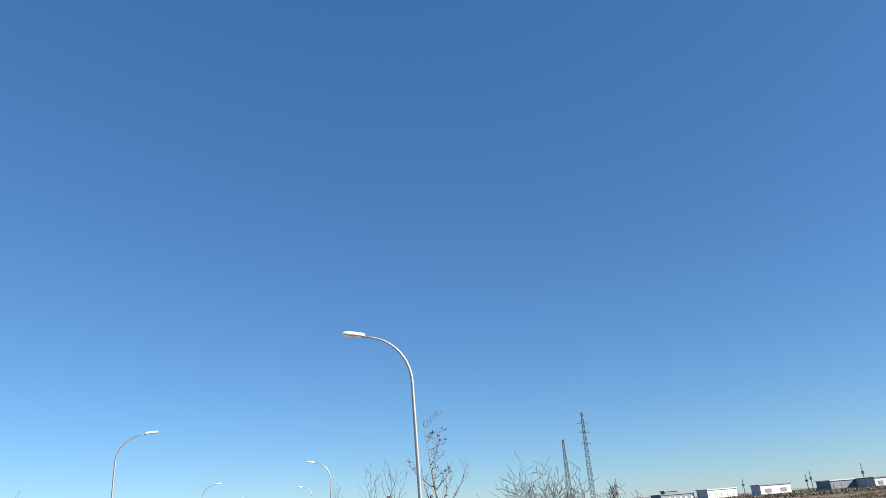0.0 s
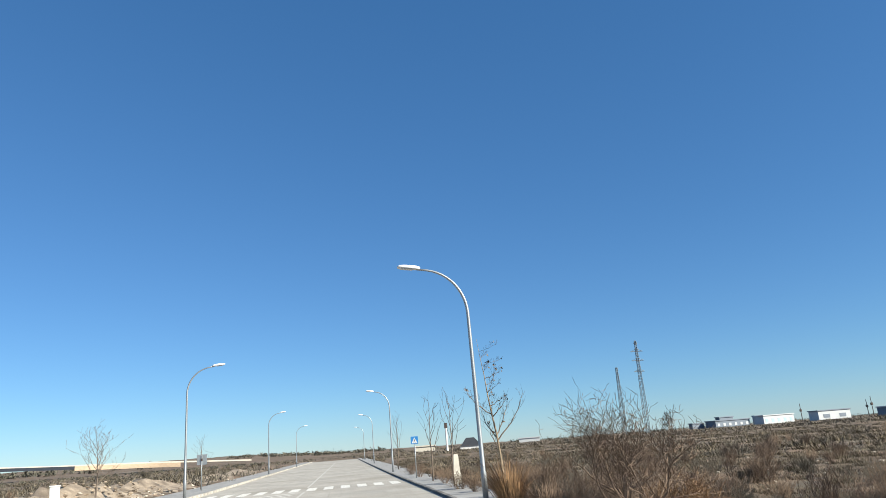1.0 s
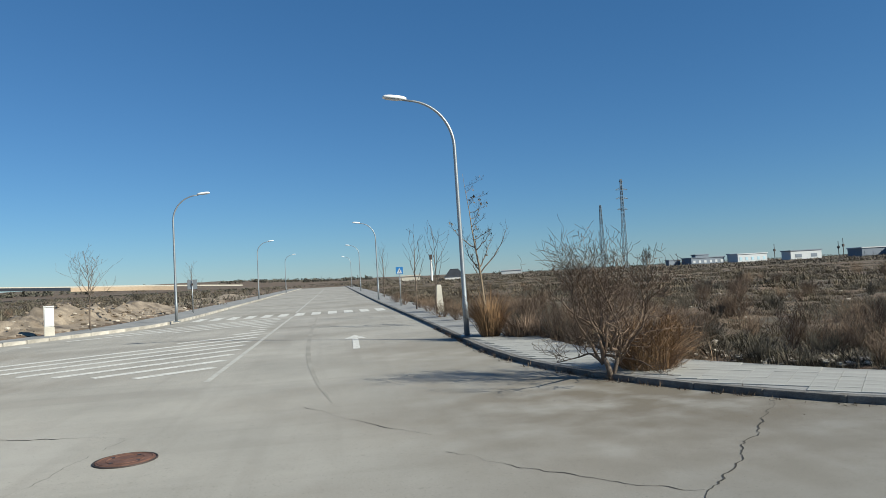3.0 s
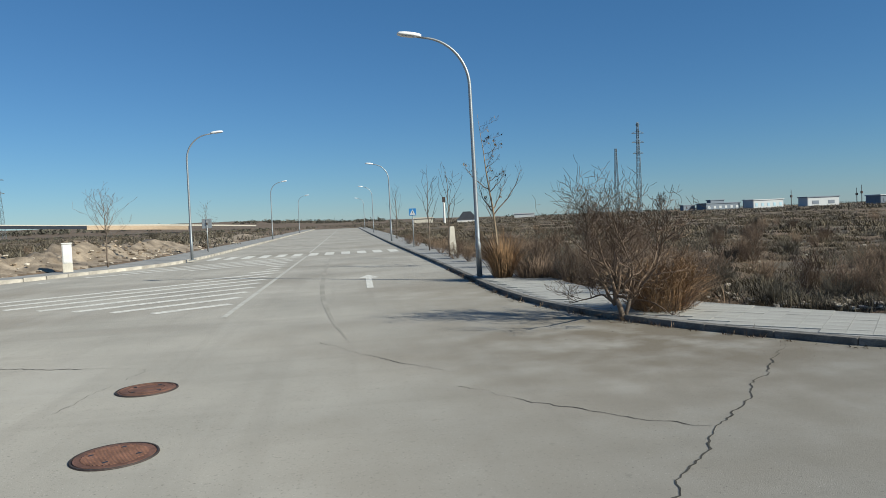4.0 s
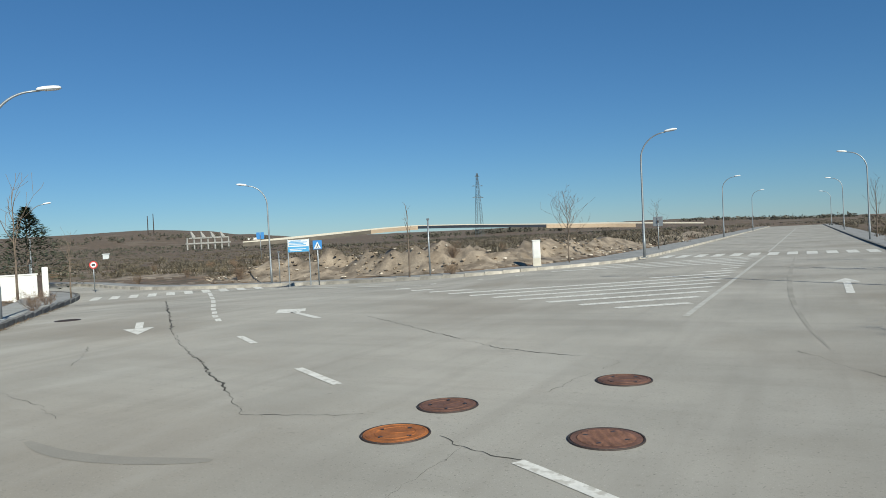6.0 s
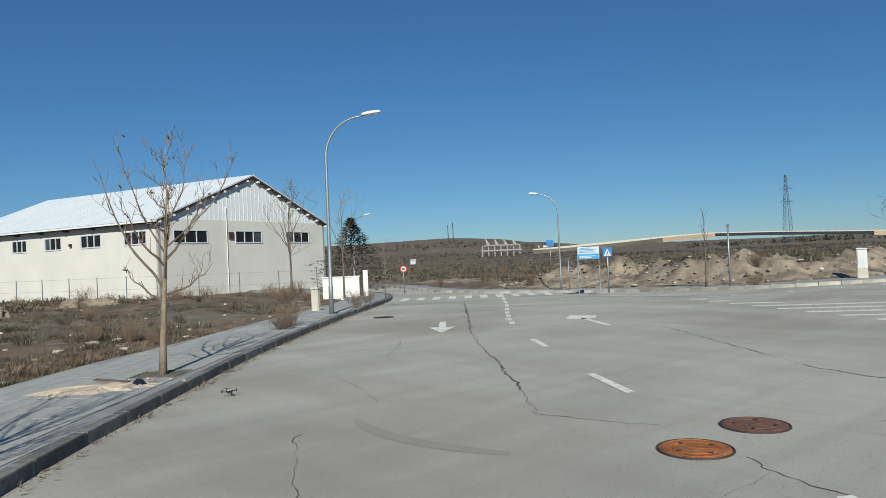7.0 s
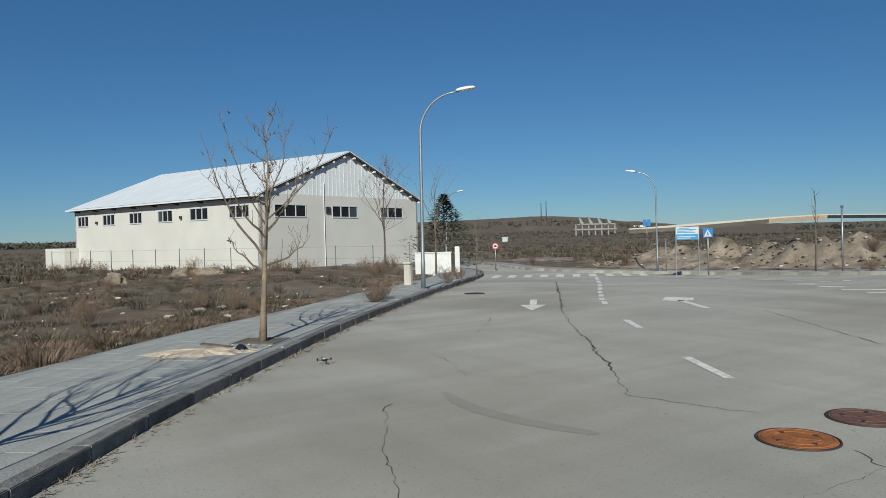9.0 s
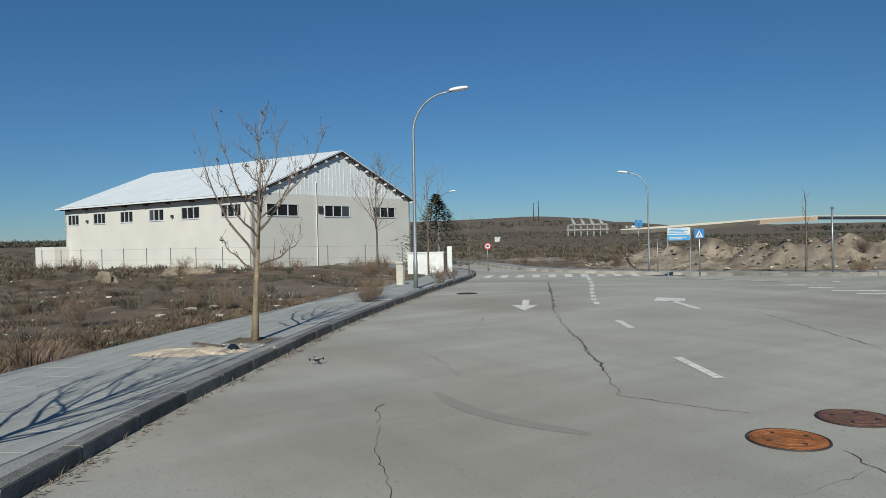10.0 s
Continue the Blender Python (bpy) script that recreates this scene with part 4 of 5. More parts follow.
SHRUBS = [shrub_kind(200, 0.8, 0.9, 34, M_DRY), shrub_kind(201, 0.65, 0.9, 34, M_GREY), shrub_kind(202, 1.0, 0.8, 30, M_TWIG)]


# ---- scrub and stones ----
def blades(name, centres, count, height, spread, width, mat, label, seed, category="scrub", loose=0.9):
    """Many thin bent stalks in clumps, as one mesh."""
    rng = np.random.RandomState(seed)
    n = len(centres)
    c = np.repeat(np.array([tuple(p) for p in centres]), count, axis=0)
    hs = np.repeat(rng.uniform(0.5, 1.25, n), count) * height * rng.uniform(0.45, 1.0, n * count)
    sc = np.repeat(rng.uniform(0.6, 1.3, n), count)
    a = rng.uniform(0, 2 * np.pi, n * count)
    o = np.sqrt(rng.uniform(0, 1, n * count)) * spread * sc
    lean = rng.uniform(0.1, 1.5, n * count) * hs * loose
    hs = hs * rng.uniform(0.45, 1.0, n * count)
    base = c + np.stack([np.cos(a) * o * 0.5, np.sin(a) * o * 0.5, np.zeros_like(a) - 0.04], 1)
    b = a + rng.uniform(-0.9, 0.9, n * count)
    mid = base + np.stack([np.cos(b) * lean * 0.4, np.sin(b) * lean * 0.4, hs * 0.6], 1)
    tip = base + np.stack([np.cos(b) * lean, np.sin(b) * lean, hs], 1)
    w = np.stack([-np.sin(b + 0.6), np.cos(b + 0.6), np.zeros_like(b)], 1) * (width * rng.uniform(0.5, 1.3, n * count))[:, None]
    v = np.stack([base - w, base + w, mid + w * 0.8, mid - w * 0.8, tip], 1).reshape(-1, 3)
    k = np.arange(n * count) * 5
    quads, tris = np.stack([k, k + 1, k + 2, k + 3], 1), np.stack([k + 3, k + 2, k + 4], 1)
    me = bpy.data.meshes.new(name)
    me.from_pydata(v.tolist(), [], quads.tolist() + tris.tolist())
    return tagged(part_data(name, me, mat, None, label), "", category, kind="stuff")


def on_land(x, y):
    return site(x, y, rise(x, y))


def strew(n, az0, az1, r0, r1, seed, keep=lambda x, y: True, gap=0.15, patch=0.0):
    """Places on the waste land, in a sector about the junction."""
    rng, out, tries = random.Random(seed), [], 0
    while len(out) < n and tries < n * 8:
        tries += 1
        a = radians(rng.uniform(az0, az1))
        r = r0 * (r1 / r0) ** rng.random()
        x, y = EYE.x + r * math.sin(a), EYE.y + r * math.cos(a)
        if inside(PAVED_PLAN, x, y) or not keep(x, y):
            continue
        if gap and r < 60 and edge_distance(PAVED_NP, x, y) < gap:
            continue
        if patch and noise.noise((x * 0.15, y * 0.15, 21)) < patch * rng.uniform(-0.6, 1):
            continue
        out.append(on_land(x, y))
    return out


blades("scrub_near", strew(520, 4, 48, 9, 45, 51, patch=0.6), 46, 0.3, 0.6, 0.007, M_GREY, "grey-brown dry scrub on waste land", 1)
blades("grass_near", strew(700, 4, 48, 9, 45, 151, patch=0.3), 40, 0.2, 0.6, 0.006, M_PALE, "pale dry grass on waste land", 101, loose=1.7)
blades("scrub_mid", strew(1300, 0, 46, 40, 160, 52, patch=0.4), 30, 0.45, 1.2, 0.018, M_GREY, "grey-brown dry scrub on waste land", 2)
blades("grass_mid", strew(1500, 0, 46, 36, 180, 152), 24, 0.28, 1.4, 0.018, M_PALE, "pale dry grass on waste land", 102, loose=1.7)
blades("scrub_far", strew(2200, 0, 46, 150, 700, 53), 14, 0.75, 4.5, 0.12, M_GREY, "distant grey-brown scrub", 3)
blades("weeds_east", strew(300, 3, 40, 13, 60, 54, lambda x, y: edge_distance(PAVED_NP, x, y) < 2.6 and x < 7.0 + 0.05 * (y - 12), 0.05, 0.3), 60, 0.46, 0.6, 0.006, M_DRY, "tall brown dead weeds behind the pavement", 4)
blades("scrub_west", strew(1100, -60, -2, 25, 70, 55, lambda x, y: edge_distance(PAVED_NP, x, y) > 5.0, patch=0.1), 30, 0.4, 0.7, 0.012, M_GREY, "dry scrub on the clay bank", 5)
blades("scrub_west_far", strew(2600, -95, 2, 60, 420, 56), 16, 0.9, 2.4, 0.06, M_GREY, "distant dry scrub", 6)
blades("weeds_south", strew(560, -96, -58, 12, 55, 57, patch=0.4), 34, 0.2, 0.5, 0.008, M_DRY, "low brown weeds on bare earth", 7)
blades("grass_south", strew(900, -96, -58, 12, 60, 157, patch=0.1), 30, 0.12, 0.6, 0.007, M_PALE, "short pale dry grass on bare earth", 107)
blades("scrub_south", strew(260, -96, -58, 20, 70, 158, patch=0.4), 60, 0.42, 0.7, 0.01, M_GREY, "dark dry scrub on bare earth", 108)
blades("weeds_edge", strew(420, -96, -58, 10, 40, 58, lambda x, y: edge_distance(PAVED_NP, x, y) < 1.3, 0.02), 60, 0.15, 0.4, 0.006, M_TWIG, "brown weeds along the pavement's back edge", 8)

# low dark heath, in domed clumps
blades("heath_near", strew(430, 6, 48, 11, 45, 351, gap=0.3), 120, 0.34, 0.85, 0.009, M_HEATH, "low dark heath clumps on waste land", 31, "heath", 0.8)
blades("heath_mid", strew(900, 2, 47, 42, 190, 352), 46, 0.5, 1.9, 0.03, M_HEATH, "low dark heath clumps on waste land", 32, "heath", 0.8)
blades("heath_south", strew(260, -96, -60, 13, 60, 353, patch=0.2), 110, 0.27, 0.9, 0.010, M_HEATH, "low dark heath clumps on bare earth", 33, "heath", 0.9)
blades("heath_west", strew(1900, -95, -4, 40, 300, 354, lambda x, y: edge_distance(PAVED_NP, x, y) > 6.0), 44, 0.65, 2.2, 0.045, M_HEATH, "dark heath on the falling slope", 34, "heath", 0.8)
blades("heath_edge", strew(16, -90, -68, 11, 22, 355, lambda x, y: 0.3 < edge_distance(PAVED_NP, x, y) < 1.6), 190, 0.33, 0.7, 0.007, M_TWIG, "rusty brown heath by the pavement's back edge", 35, "heath", 0.9)


def plant(spots, seed, low, high):
    rng = random.Random(seed)
    for k, p in enumerate(spots):
        src = SHRUBS[k % 3]
        m = Matrix.Translation(p) @ Matrix.Rotation(rng.uniform(0, 6.28), 4, "Z") @ Matrix.Diagonal((*(3 * (rng.uniform(low, high),)), 1))
        if k < 3 and seed == 301:
            src.matrix_world = m
        else:
            ob = src.copy()
            scene.collection.objects.link(ob)
            ob.matrix_world = m


plant(strew(60, 4, 46, 11, 26, 301), 301, 0.45, 0.95)
plant(strew(70, 2, 46, 24, 70, 302), 302, 0.5, 0.95)
plant(strew(40, 6, 30, 16, 40, 303, lambda x, y: edge_distance(PAVED_NP, x, y) < 2.5), 303, 0.6, 1.05)
plant(strew(34, -58, -4, 26, 75, 304), 304, 0.6, 1.1)
plant(strew(40, -94, -60, 14, 50, 305), 305, 0.35, 0.8)
plant([Vector((-74 + 2.0 * k + 0.7 * math.sin(k * 5), 4.4 + 1.03 * k, -0.72)) for k in range(11)] + [Vector((-51.5 + 0.75 * k, 17.5 + 2.0 * k, -0.8)) for k in range(6)], 306, 0.9, 1.7)


def kerb_weeds(line, n, seed, y0, y1):
    rng, pts = random.Random(seed), resample(line, 0.2)
    pts = [p for p in pts if y0 < p.y < y1 and p.x > -30]
    out = []
    for _ in range(n):
        p = rng.choice(pts)
        out.append(site(p.x + rng.gauss(0, 0.05), p.y + rng.gauss(0, 0.05), 0.02))
    return out


def litter_spots(cx, cy, sx, sy, n, seed):
    rng = random.Random(seed)
    return [site(cx + rng.gauss(0, sx), cy + rng.gauss(0, sy), 0.012) for _ in range(n)]


blades("kerb_litter", litter_spots(4.5, 10.3, 0.7, 0.55, 620, 5) + litter_spots(3.6, 15.6, 0.22, 1.2, 240, 6) + litter_spots(5.9, 7.8, 0.45, 0.45, 240, 7), 9, 0.035, 0.3, 0.014, M_DRY, "dry twigs and leaf litter on the road by the kerb", 15, "leaf litter", 4.0)
blades("kerb_weeds", kerb_weeds(KERB_EAST, 110, 61, 4, 24), 22, 0.15, 0.25, 0.006, M_DRY, "small dry weeds along the kerb", 9)
blades("kerb_dirt", kerb_weeds(KERB_SOUTH, 420, 63, -2, 16) + kerb_weeds(KERB_EAST, 260, 64, 4, 24), 18, 0.05, 0.22, 0.012, M_HEATH, "dirt and dead leaves gathered along the kerb", 16, "leaf litter", 3.0)
blades("kerb_weeds", kerb_weeds(KERB_SOUTH, 200, 62, -2, 16), 14, 0.11, 0.2, 0.006, M_DRY, "small dry weeds along the kerb", 10)


def tuft(x, y, h, w, n, seed, name, label, mat, z=0.09, width=0.006, loose=0.4):
    ob = blades(name, [site(x, y, z)], n, h * 1.5, w, width, mat, label, seed, "weeds", loose)
    ob["kind"] = ""
    del ob["kind"]
    return ob


tuft(4.6, 18.5, 1.6, 0.75, 1000, 71, "reed_clump", "orange dry reed clump by the lamp post", M_STRAW, width=0.009)
tuft(5.6, 10.95, 0.5, 0.9, 1000, 73, "straw_clump", "orange dry grass growing through the bush", M_STRAW, width=0.006, loose=1.1)
tuft(5.45, 18.1, 1.0, 1.2, 800, 72, "weed_clump", "dense brown weeds by the lamp post", M_TWIG, width=0.008, loose=0.8)
for i, (x, y, k) in enumerate(((4.8, 28.3, 1.0), (4.9, 33.5, 0.85), (5.0, 26.0, 0.7), (-16.9, 8.35, 0.85), (-16.4, 7.9, 0.7), (-21.3, 13.4, 0.8), (-13.6, 27.3, 0.8), (4.7, 43, 0.9), (4.6, 48, 1.0), (-23.0, 15.0, 0.7), (-31.5, 15.8, 1.2), (-28.6, 14.2, 1.1), (5.1, 38, 0.9), (5.2, 22.5, 0.8), (5.5, 29.6, 0.9))):
    src = SHRUBS[(0, 2)[i % 2]]
    ob = src.copy()
    scene.collection.objects.link(ob)
    ob.matrix_world = Matrix.Translation(site(x, y, kerb_top(x) - 0.01)) @ Matrix.Rotation(i * 1.3, 4, "Z") @ Matrix.Diagonal((k * 1.15, k * 1.15, k * (0.75 if -17 < x < -16 else 0.85), 1))
    tagged(ob, "reddish brown dry shrub growing through the pavement", "", "shrubs on the pavements")


def rock_mesh(seed, size):
    rng = random.Random(seed)
    bm = bmesh.new()
    bmesh.ops.create_icosphere(bm, subdivisions=1, radius=size)
    for v in bm.verts:
        v.co *= rng.uniform(0.55, 1.3)
        v.co.z *= 0.65
    me = bpy.data.meshes.new("stone")
    bm.to_mesh(me)
    bm.free()
    me.materials.append(M_ROCK)
    return me


ROCKS = [rock_mesh(k, 0.1) for k in range(5)]


def stone_pose(p, rng, low, high):
    s = rng.uniform(low, high)
    return Matrix.Translation(p + Vector((0, 0, 0.03 * s))) @ Matrix.Rotation(rng.uniform(0, 6), 4, "Z") @ Matrix.Diagonal((s * rng.uniform(0.7, 1.4), s, s * rng.uniform(0.6, 1), 1))


def stones(spots, seed, low, high, group):
    rng = random.Random(seed)
    for p in spots:
        ob = new("stone", rng.choice(ROCKS))
        ob.matrix_world = stone_pose(p, rng, low, high)
        tagged(ob, "pale stone lying on dry earth", "stone", group)


def stone_mass(name, spots, seed, low, high, label, mat=M_ROCK):
    """Stones past counting, joined."""
    rng, bm = random.Random(seed), bmesh.new()
    verts, faces = [], []
    for p in spots:
        me, m, b = rng.choice(ROCKS), stone_pose(p, rng, low, high), len(verts)
        verts += [tuple(m @ v.co) for v in me.vertices]
        faces += [tuple(b + i for i in f.vertices) for f in me.polygons]
    bm.free()
    me = bpy.data.meshes.new(name)
    me.from_pydata(verts, [], faces)
    tagged(part_data(name, me, mat, None, label), "", "stones", kind="stuff")


stones(strew(120, -94, -60, 13, 40, 91), 1, 0.2, 0.9, "stones on the waste land")
stones([on_land(x, y) for x, y in ((-17.6, 3.6), (-17.9, 3.9), (-18.4, 4.0), (-17.2, 3.0), (-18.6, 4.6))], 2, 1.0, 1.6, "stones on the waste land")
stones(strew(150, 12, 46, 11, 45, 92), 3, 0.3, 1.1, "stones on the waste land")
stone_mass("bank_stones", strew(160, -46, -4, 27, 75, 93, lambda x, y: edge_distance(PAVED_NP, x, y) < 5.5), 4, 0.4, 1.5, "pale stones strewn over the clay bank")
stone_mass("clay_clods", strew(2000, -46, -4, 24, 80, 94, lambda x, y: 0.8 < edge_distance(PAVED_NP, x, y) < 5.0, patch=0.5), 5, 0.3, 1.5, "broken clods of dug-up clay on the bank", M_SPOIL)
stone_mass("edge_rubble", strew(420, 16, 48, 10, 24, 95, lambda x, y: edge_distance(PAVED_NP, x, y) < 1.3, 0.03), 6, 0.15, 0.7, "pale rubble along the pavement's back edge")


def slab_heap(x, y, seed, w, label):
    """A low heap of pale broken ground."""
    rng = random.Random(seed)
    bm = bmesh.new()
    bmesh.ops.create_icosphere(bm, subdivisions=4, radius=1.0)
    for v in bm.verts:
        k = 1 + 0.5 * noise.noise(v.co * 1.6 + Vector((seed, 0, 0))) + 0.22 * noise.noise(v.co * 5)
        v.co = Vector((v.co.x * w * k, v.co.y * w * 0.45 * k, max(-0.1, v.co.z) * 0.62 * k))
    ob = part("earth_heap", bm, M_SPOIL, None, label)
    ob.location, ob.rotation_euler = on_land(x, y) - Vector((0, 0, 0.05)), (0, 0, rng.uniform(0.2, 0.8))
    tagged(ob, "", "earth heap", "heaps of pale earth")


for i, (x, y, w) in enumerate(((-37.5, 8.9, 2.0), (-39.5, 8.0, 1.3), (-33.5, 4.0, 0.8))):
    slab_heap(x, y, 3 + i, w, "low heap of pale broken earth on the waste land")


# ---- manhole covers ----
def manhole(x, y, lid_mat, pattern, label, turn=0.0, r=0.31):
    t = thing("manhole_cover", site(x, y, 0.002), label, "manhole cover", "manhole covers in the road", turn=turn)
    bm = bmesh.new()
    n = 40
    rings = [[bm.verts.new((rr * math.cos(2 * math.pi * k / n), rr * math.sin(2 * math.pi * k / n), z)) for k in range(n)] for rr, z in ((r + 0.022, 0.0), (r + 0.018, 0.012), (r + 0.004, 0.012), (r + 0.004, 0.002))]
    for a, b in zip(rings, rings[1:]):
        for k in range(n):
            bm.faces.new((a[k], a[(k + 1) % n], b[(k + 1) % n], b[k]))
    part("frame", bm, M_IRON, t, "dark iron seat ring")
    bm = bmesh.new()
    bmesh.ops.create_cone(bm, cap_ends=True, segments=n, radius1=r, radius2=r - 0.006, depth=0.014, matrix=Matrix.Translation((0, 0, 0.005)))
    lid = part("lid", bm, lid_mat, t, "rusted iron lid")
    if pattern == "ribs":
        for k in range(-8, 9):
            half = math.sqrt(max(0, (r * 0.8) ** 2 - (k * 0.03) ** 2))
            if half > 0.03:
                boxed("rib", (-half, half, k * 0.03 - 0.007, k * 0.03 + 0.007, 0.011, 0.018), lid_mat, lid)
    else:
        bm = bmesh.new()
        for rr in (0.62, 0.9):
            for k in range(32):
                a, b = 2 * math.pi * k / 32, 2 * math.pi * (k + 1) / 32
                tube(bm, [(rr * r * math.cos(a), rr * r * math.sin(a), 0.013), (rr * r * math.cos(b), rr * r * math.sin(b), 0.013)], [0.005, 0.005], 4)
        box(bm, -0.05, r * 0.55, -0.01, 0.01, 0.011, 0.017)
        part("relief", bm, lid_mat, lid)
    for k in range(4):
        a = radians(45 + 90 * k)
        boxed("key_hole", (0.6 * r * math.cos(a) - 0.02, 0.6 * r * math.cos(a) + 0.02, 0.6 * r * math.sin(a) - 0.012, 0.6 * r * math.sin(a) + 0.012, 0.0105, 0.0195), M_BLACK, lid)


manhole(-3.28, 5.22, M_RUST_O, "rings", "bright orange rusted manhole cover in the asphalt", 0.5)
manhole(-3.3, 6.33, M_RUST, "rings", "dull brown rusted manhole cover in the asphalt", 1.2)
manhole(-1.42, 5.63, M_RUST, "ribs", "ribbed brown rusted manhole cover in the asphalt", 0.7)
manhole(-1.81, 8.0, M_RUST, "rings", "dull brown rusted manhole cover in the asphalt", 0.2)
manhole(-18.0, 12.2, M_IRON, "ribs", "dark manhole cover near the kerb", 0.2)


# ---- signs, cabinets, bollards ----
def pole_part(t, h, r=0.03):
    part("post", tube(bmesh.new(), [(0, 0, -0.05), (0, 0, h)], [r, r], 8), M_GALV, t, smooth_shade=True)


def facing(x, y):
    return math.atan2(EYE.x - x, -(EYE.y - y))


def crossing_sign(x, y, h, label, turn=None, size=0.6):
    s = dip(x, y)
    t = thing("crossing_sign", site(x, y, kerb_top(x)), label, "traffic sign", "pedestrian crossing signs", turn=facing(x, y) if turn is None else turn, scale=s)
    pole_part(t, h)
    z0 = h - size
    boxed("panel", (-size / 2, size / 2, -0.06, -0.035, z0, h), M_BLUE, t, "blue square sign panel", bevel=0.01)
    bm = bmesh.new()
    vs = [bm.verts.new((x2, -0.0645, z)) for x2, z in ((-size * 0.4, z0 + size * 0.1), (size * 0.4, z0 + size * 0.1), (0, z0 + size * 0.88))]
    bm.faces.new(vs)
    part("triangle", bm, M_SIGNW, t, "white triangle")
    bm = bmesh.new()
    for pts in (((-0.02, 0.62), (0.04, 0.62), (0.05, 0.4), (-0.05, 0.4)), ((-0.05, 0.4), (0.0, 0.4), (-0.1, 0.16), (-0.15, 0.16)), ((0.0, 0.4), (0.05, 0.4), (0.15, 0.16), (0.1, 0.16))):
        bm.faces.new([bm.verts.new((a * size, -0.067, z0 + b * size)) for a, b in pts])
    part("symbol", bm, M_BLACK, t, "dark walking symbol")
    return t


crossing_sign(4.4, 42.0, 2.3, "blue pedestrian crossing sign on a grey post", size=0.42)
crossing_sign(-17.35, 22.72, 1.75, "blue pedestrian crossing sign on a grey post", size=0.36)
t = thing("crossing_sign", site(-8.9, 49.5, 0.13), "grey back of a square sign on a post", "traffic sign", "pedestrian crossing signs")
pole_part(t, 2.2)
boxed("panel", (-0.32, 0.32, 0.035, 0.06, 1.6, 2.25), M_GALV, t, "grey metal sign back", bevel=0.01)
boxed("bracket", (-0.05, 0.05, -0.04, 0.03, 1.85, 2.0), M_IRON, t)

s = dip(-18, 22.4)
t = thing("info_sign", site(-18.05, 22.4, 0.13), "blue and white information board on two grey posts", "information sign", turn=facing(-18, 22.4), scale=s)
for x in (-0.42, 0.42):
    ob = part("post", tube(bmesh.new(), [(x, 0, -0.05), (x, 0, 1.85)], [0.025, 0.025], 8), M_GALV, t)
boxed("panel", (-0.42, 0.42, -0.05, -0.02, 1.32, 1.82), M_SIGNW, t, "white upper panel", bevel=0.008)
boxed("panel", (-0.41, 0.41, -0.056, -0.05, 1.33, 1.54), M_SKYB, t, "light blue lower panel")
for z, x0, x1 in ((1.755, -0.3, 0.1), (1.70, -0.38, 0.34), (1.645, -0.36, 0.2), (1.59, -0.38, 0.3)):
    boxed("text_bar", (x0, x1, -0.054, -0.05, z, z + 0.03), M_SKYB, t)
for z, x0, x1 in ((1.43, -0.35, 0.3), (1.37, -0.35, 0.12)):
    boxed("text_bar", (x0, x1, -0.06, -0.056, z, z + 0.03), M_SIGNW, t)

t = thing("marker_post", site(-20.1, 23.6, 0.13), "short grey metal post by the far kerb", "post", scale=dip(-20, 23))
pole_part(t, 1.35, 0.022)
boxed("cap", (-0.04, 0.04, -0.04, 0.04, 1.33, 1.38), M_GALV, t)

t = thing("marker_post", site(-14.2, 26.3, 0.1), "tall weathered grey post at the foot of the clay bank", "post", scale=dip(-14, 26))
pole_part(t, 2.45, 0.035)
boxed("cap", (-0.045, 0.045, -0.045, 0.045, 2.42, 2.5), M_GALV, t)

t = thing("speed_sign", site(-29.2, 21.4, 0.1), "round white traffic sign with a red rim on a post", "traffic sign", turn=facing(-29.2, 21.4), scale=dip(-29, 21))
pole_part(t, 1.3, 0.022)
for name, r0, mat, y in (("rim", 0.175, M_RED, -0.03), ("face", 0.125, M_SIGNW, -0.036)):
    bm = bmesh.new()
    bmesh.ops.create_cone(bm, cap_ends=True, segments=28, radius1=r0, radius2=r0, depth=0.012, matrix=Matrix.Translation((0, y, 1.18)) @ Matrix.Rotation(radians(90), 4, "X"))
    part(name, bm, mat, t)
boxed("text_bar", (-0.07, 0.07, -0.046, -0.042, 1.14, 1.22), M_BLACK, t)

t = thing("junction_cabinet", site(-11.55, 32.3, 0.1), "white utility cabinet on a grey plinth by the pavement", "utility cabinet", turn=radians(20), scale=dip(-11.5, 32))
boxed("plinth", (-0.2, 0.2, -0.16, 0.16, -0.05, 0.4), M_CONC, t, bevel=0.02)
body = boxed("cabinet", (-0.19, 0.19, -0.15, 0.15, 0.4, 1.24), M_WHITE, t, bevel=0.025)
boxed("door", (-0.15, 0.15, -0.16, -0.15, 0.46, 1.18), M_WHITE, body)
boxed("roof", (-0.21, 0.21, -0.17, 0.17, 1.24, 1.29), M_WHITE, t, bevel=0.01)

t = thing("concrete_obelisk", site(5.3, 32.3, 0.088), "tapered pale concrete cabinet post beside the pavement", "concrete post")
bm = bmesh.new()
rings = [[bm.verts.new((sx * w, sy * w * 0.7, z)) for sx, sy in ((-1, -1), (1, -1), (1, 1), (-1, 1))] for w, z in ((0.17, -0.05), (0.17, 0.42), (0.14, 0.46), (0.105, 1.2), (0.08, 1.26))]
for a, b in zip(rings, rings[1:]):
    for k in range(4):
        bm.faces.new((a[k], a[(k + 1) % 4], b[(k + 1) % 4], b[k]))
bm.faces.new(rings[-1])
part("post", bm, M_CONC, t)
boxed("band", (-0.18, 0.18, -0.13, 0.13, 0.38, 0.43), M_CONC, t, bevel=0.01)

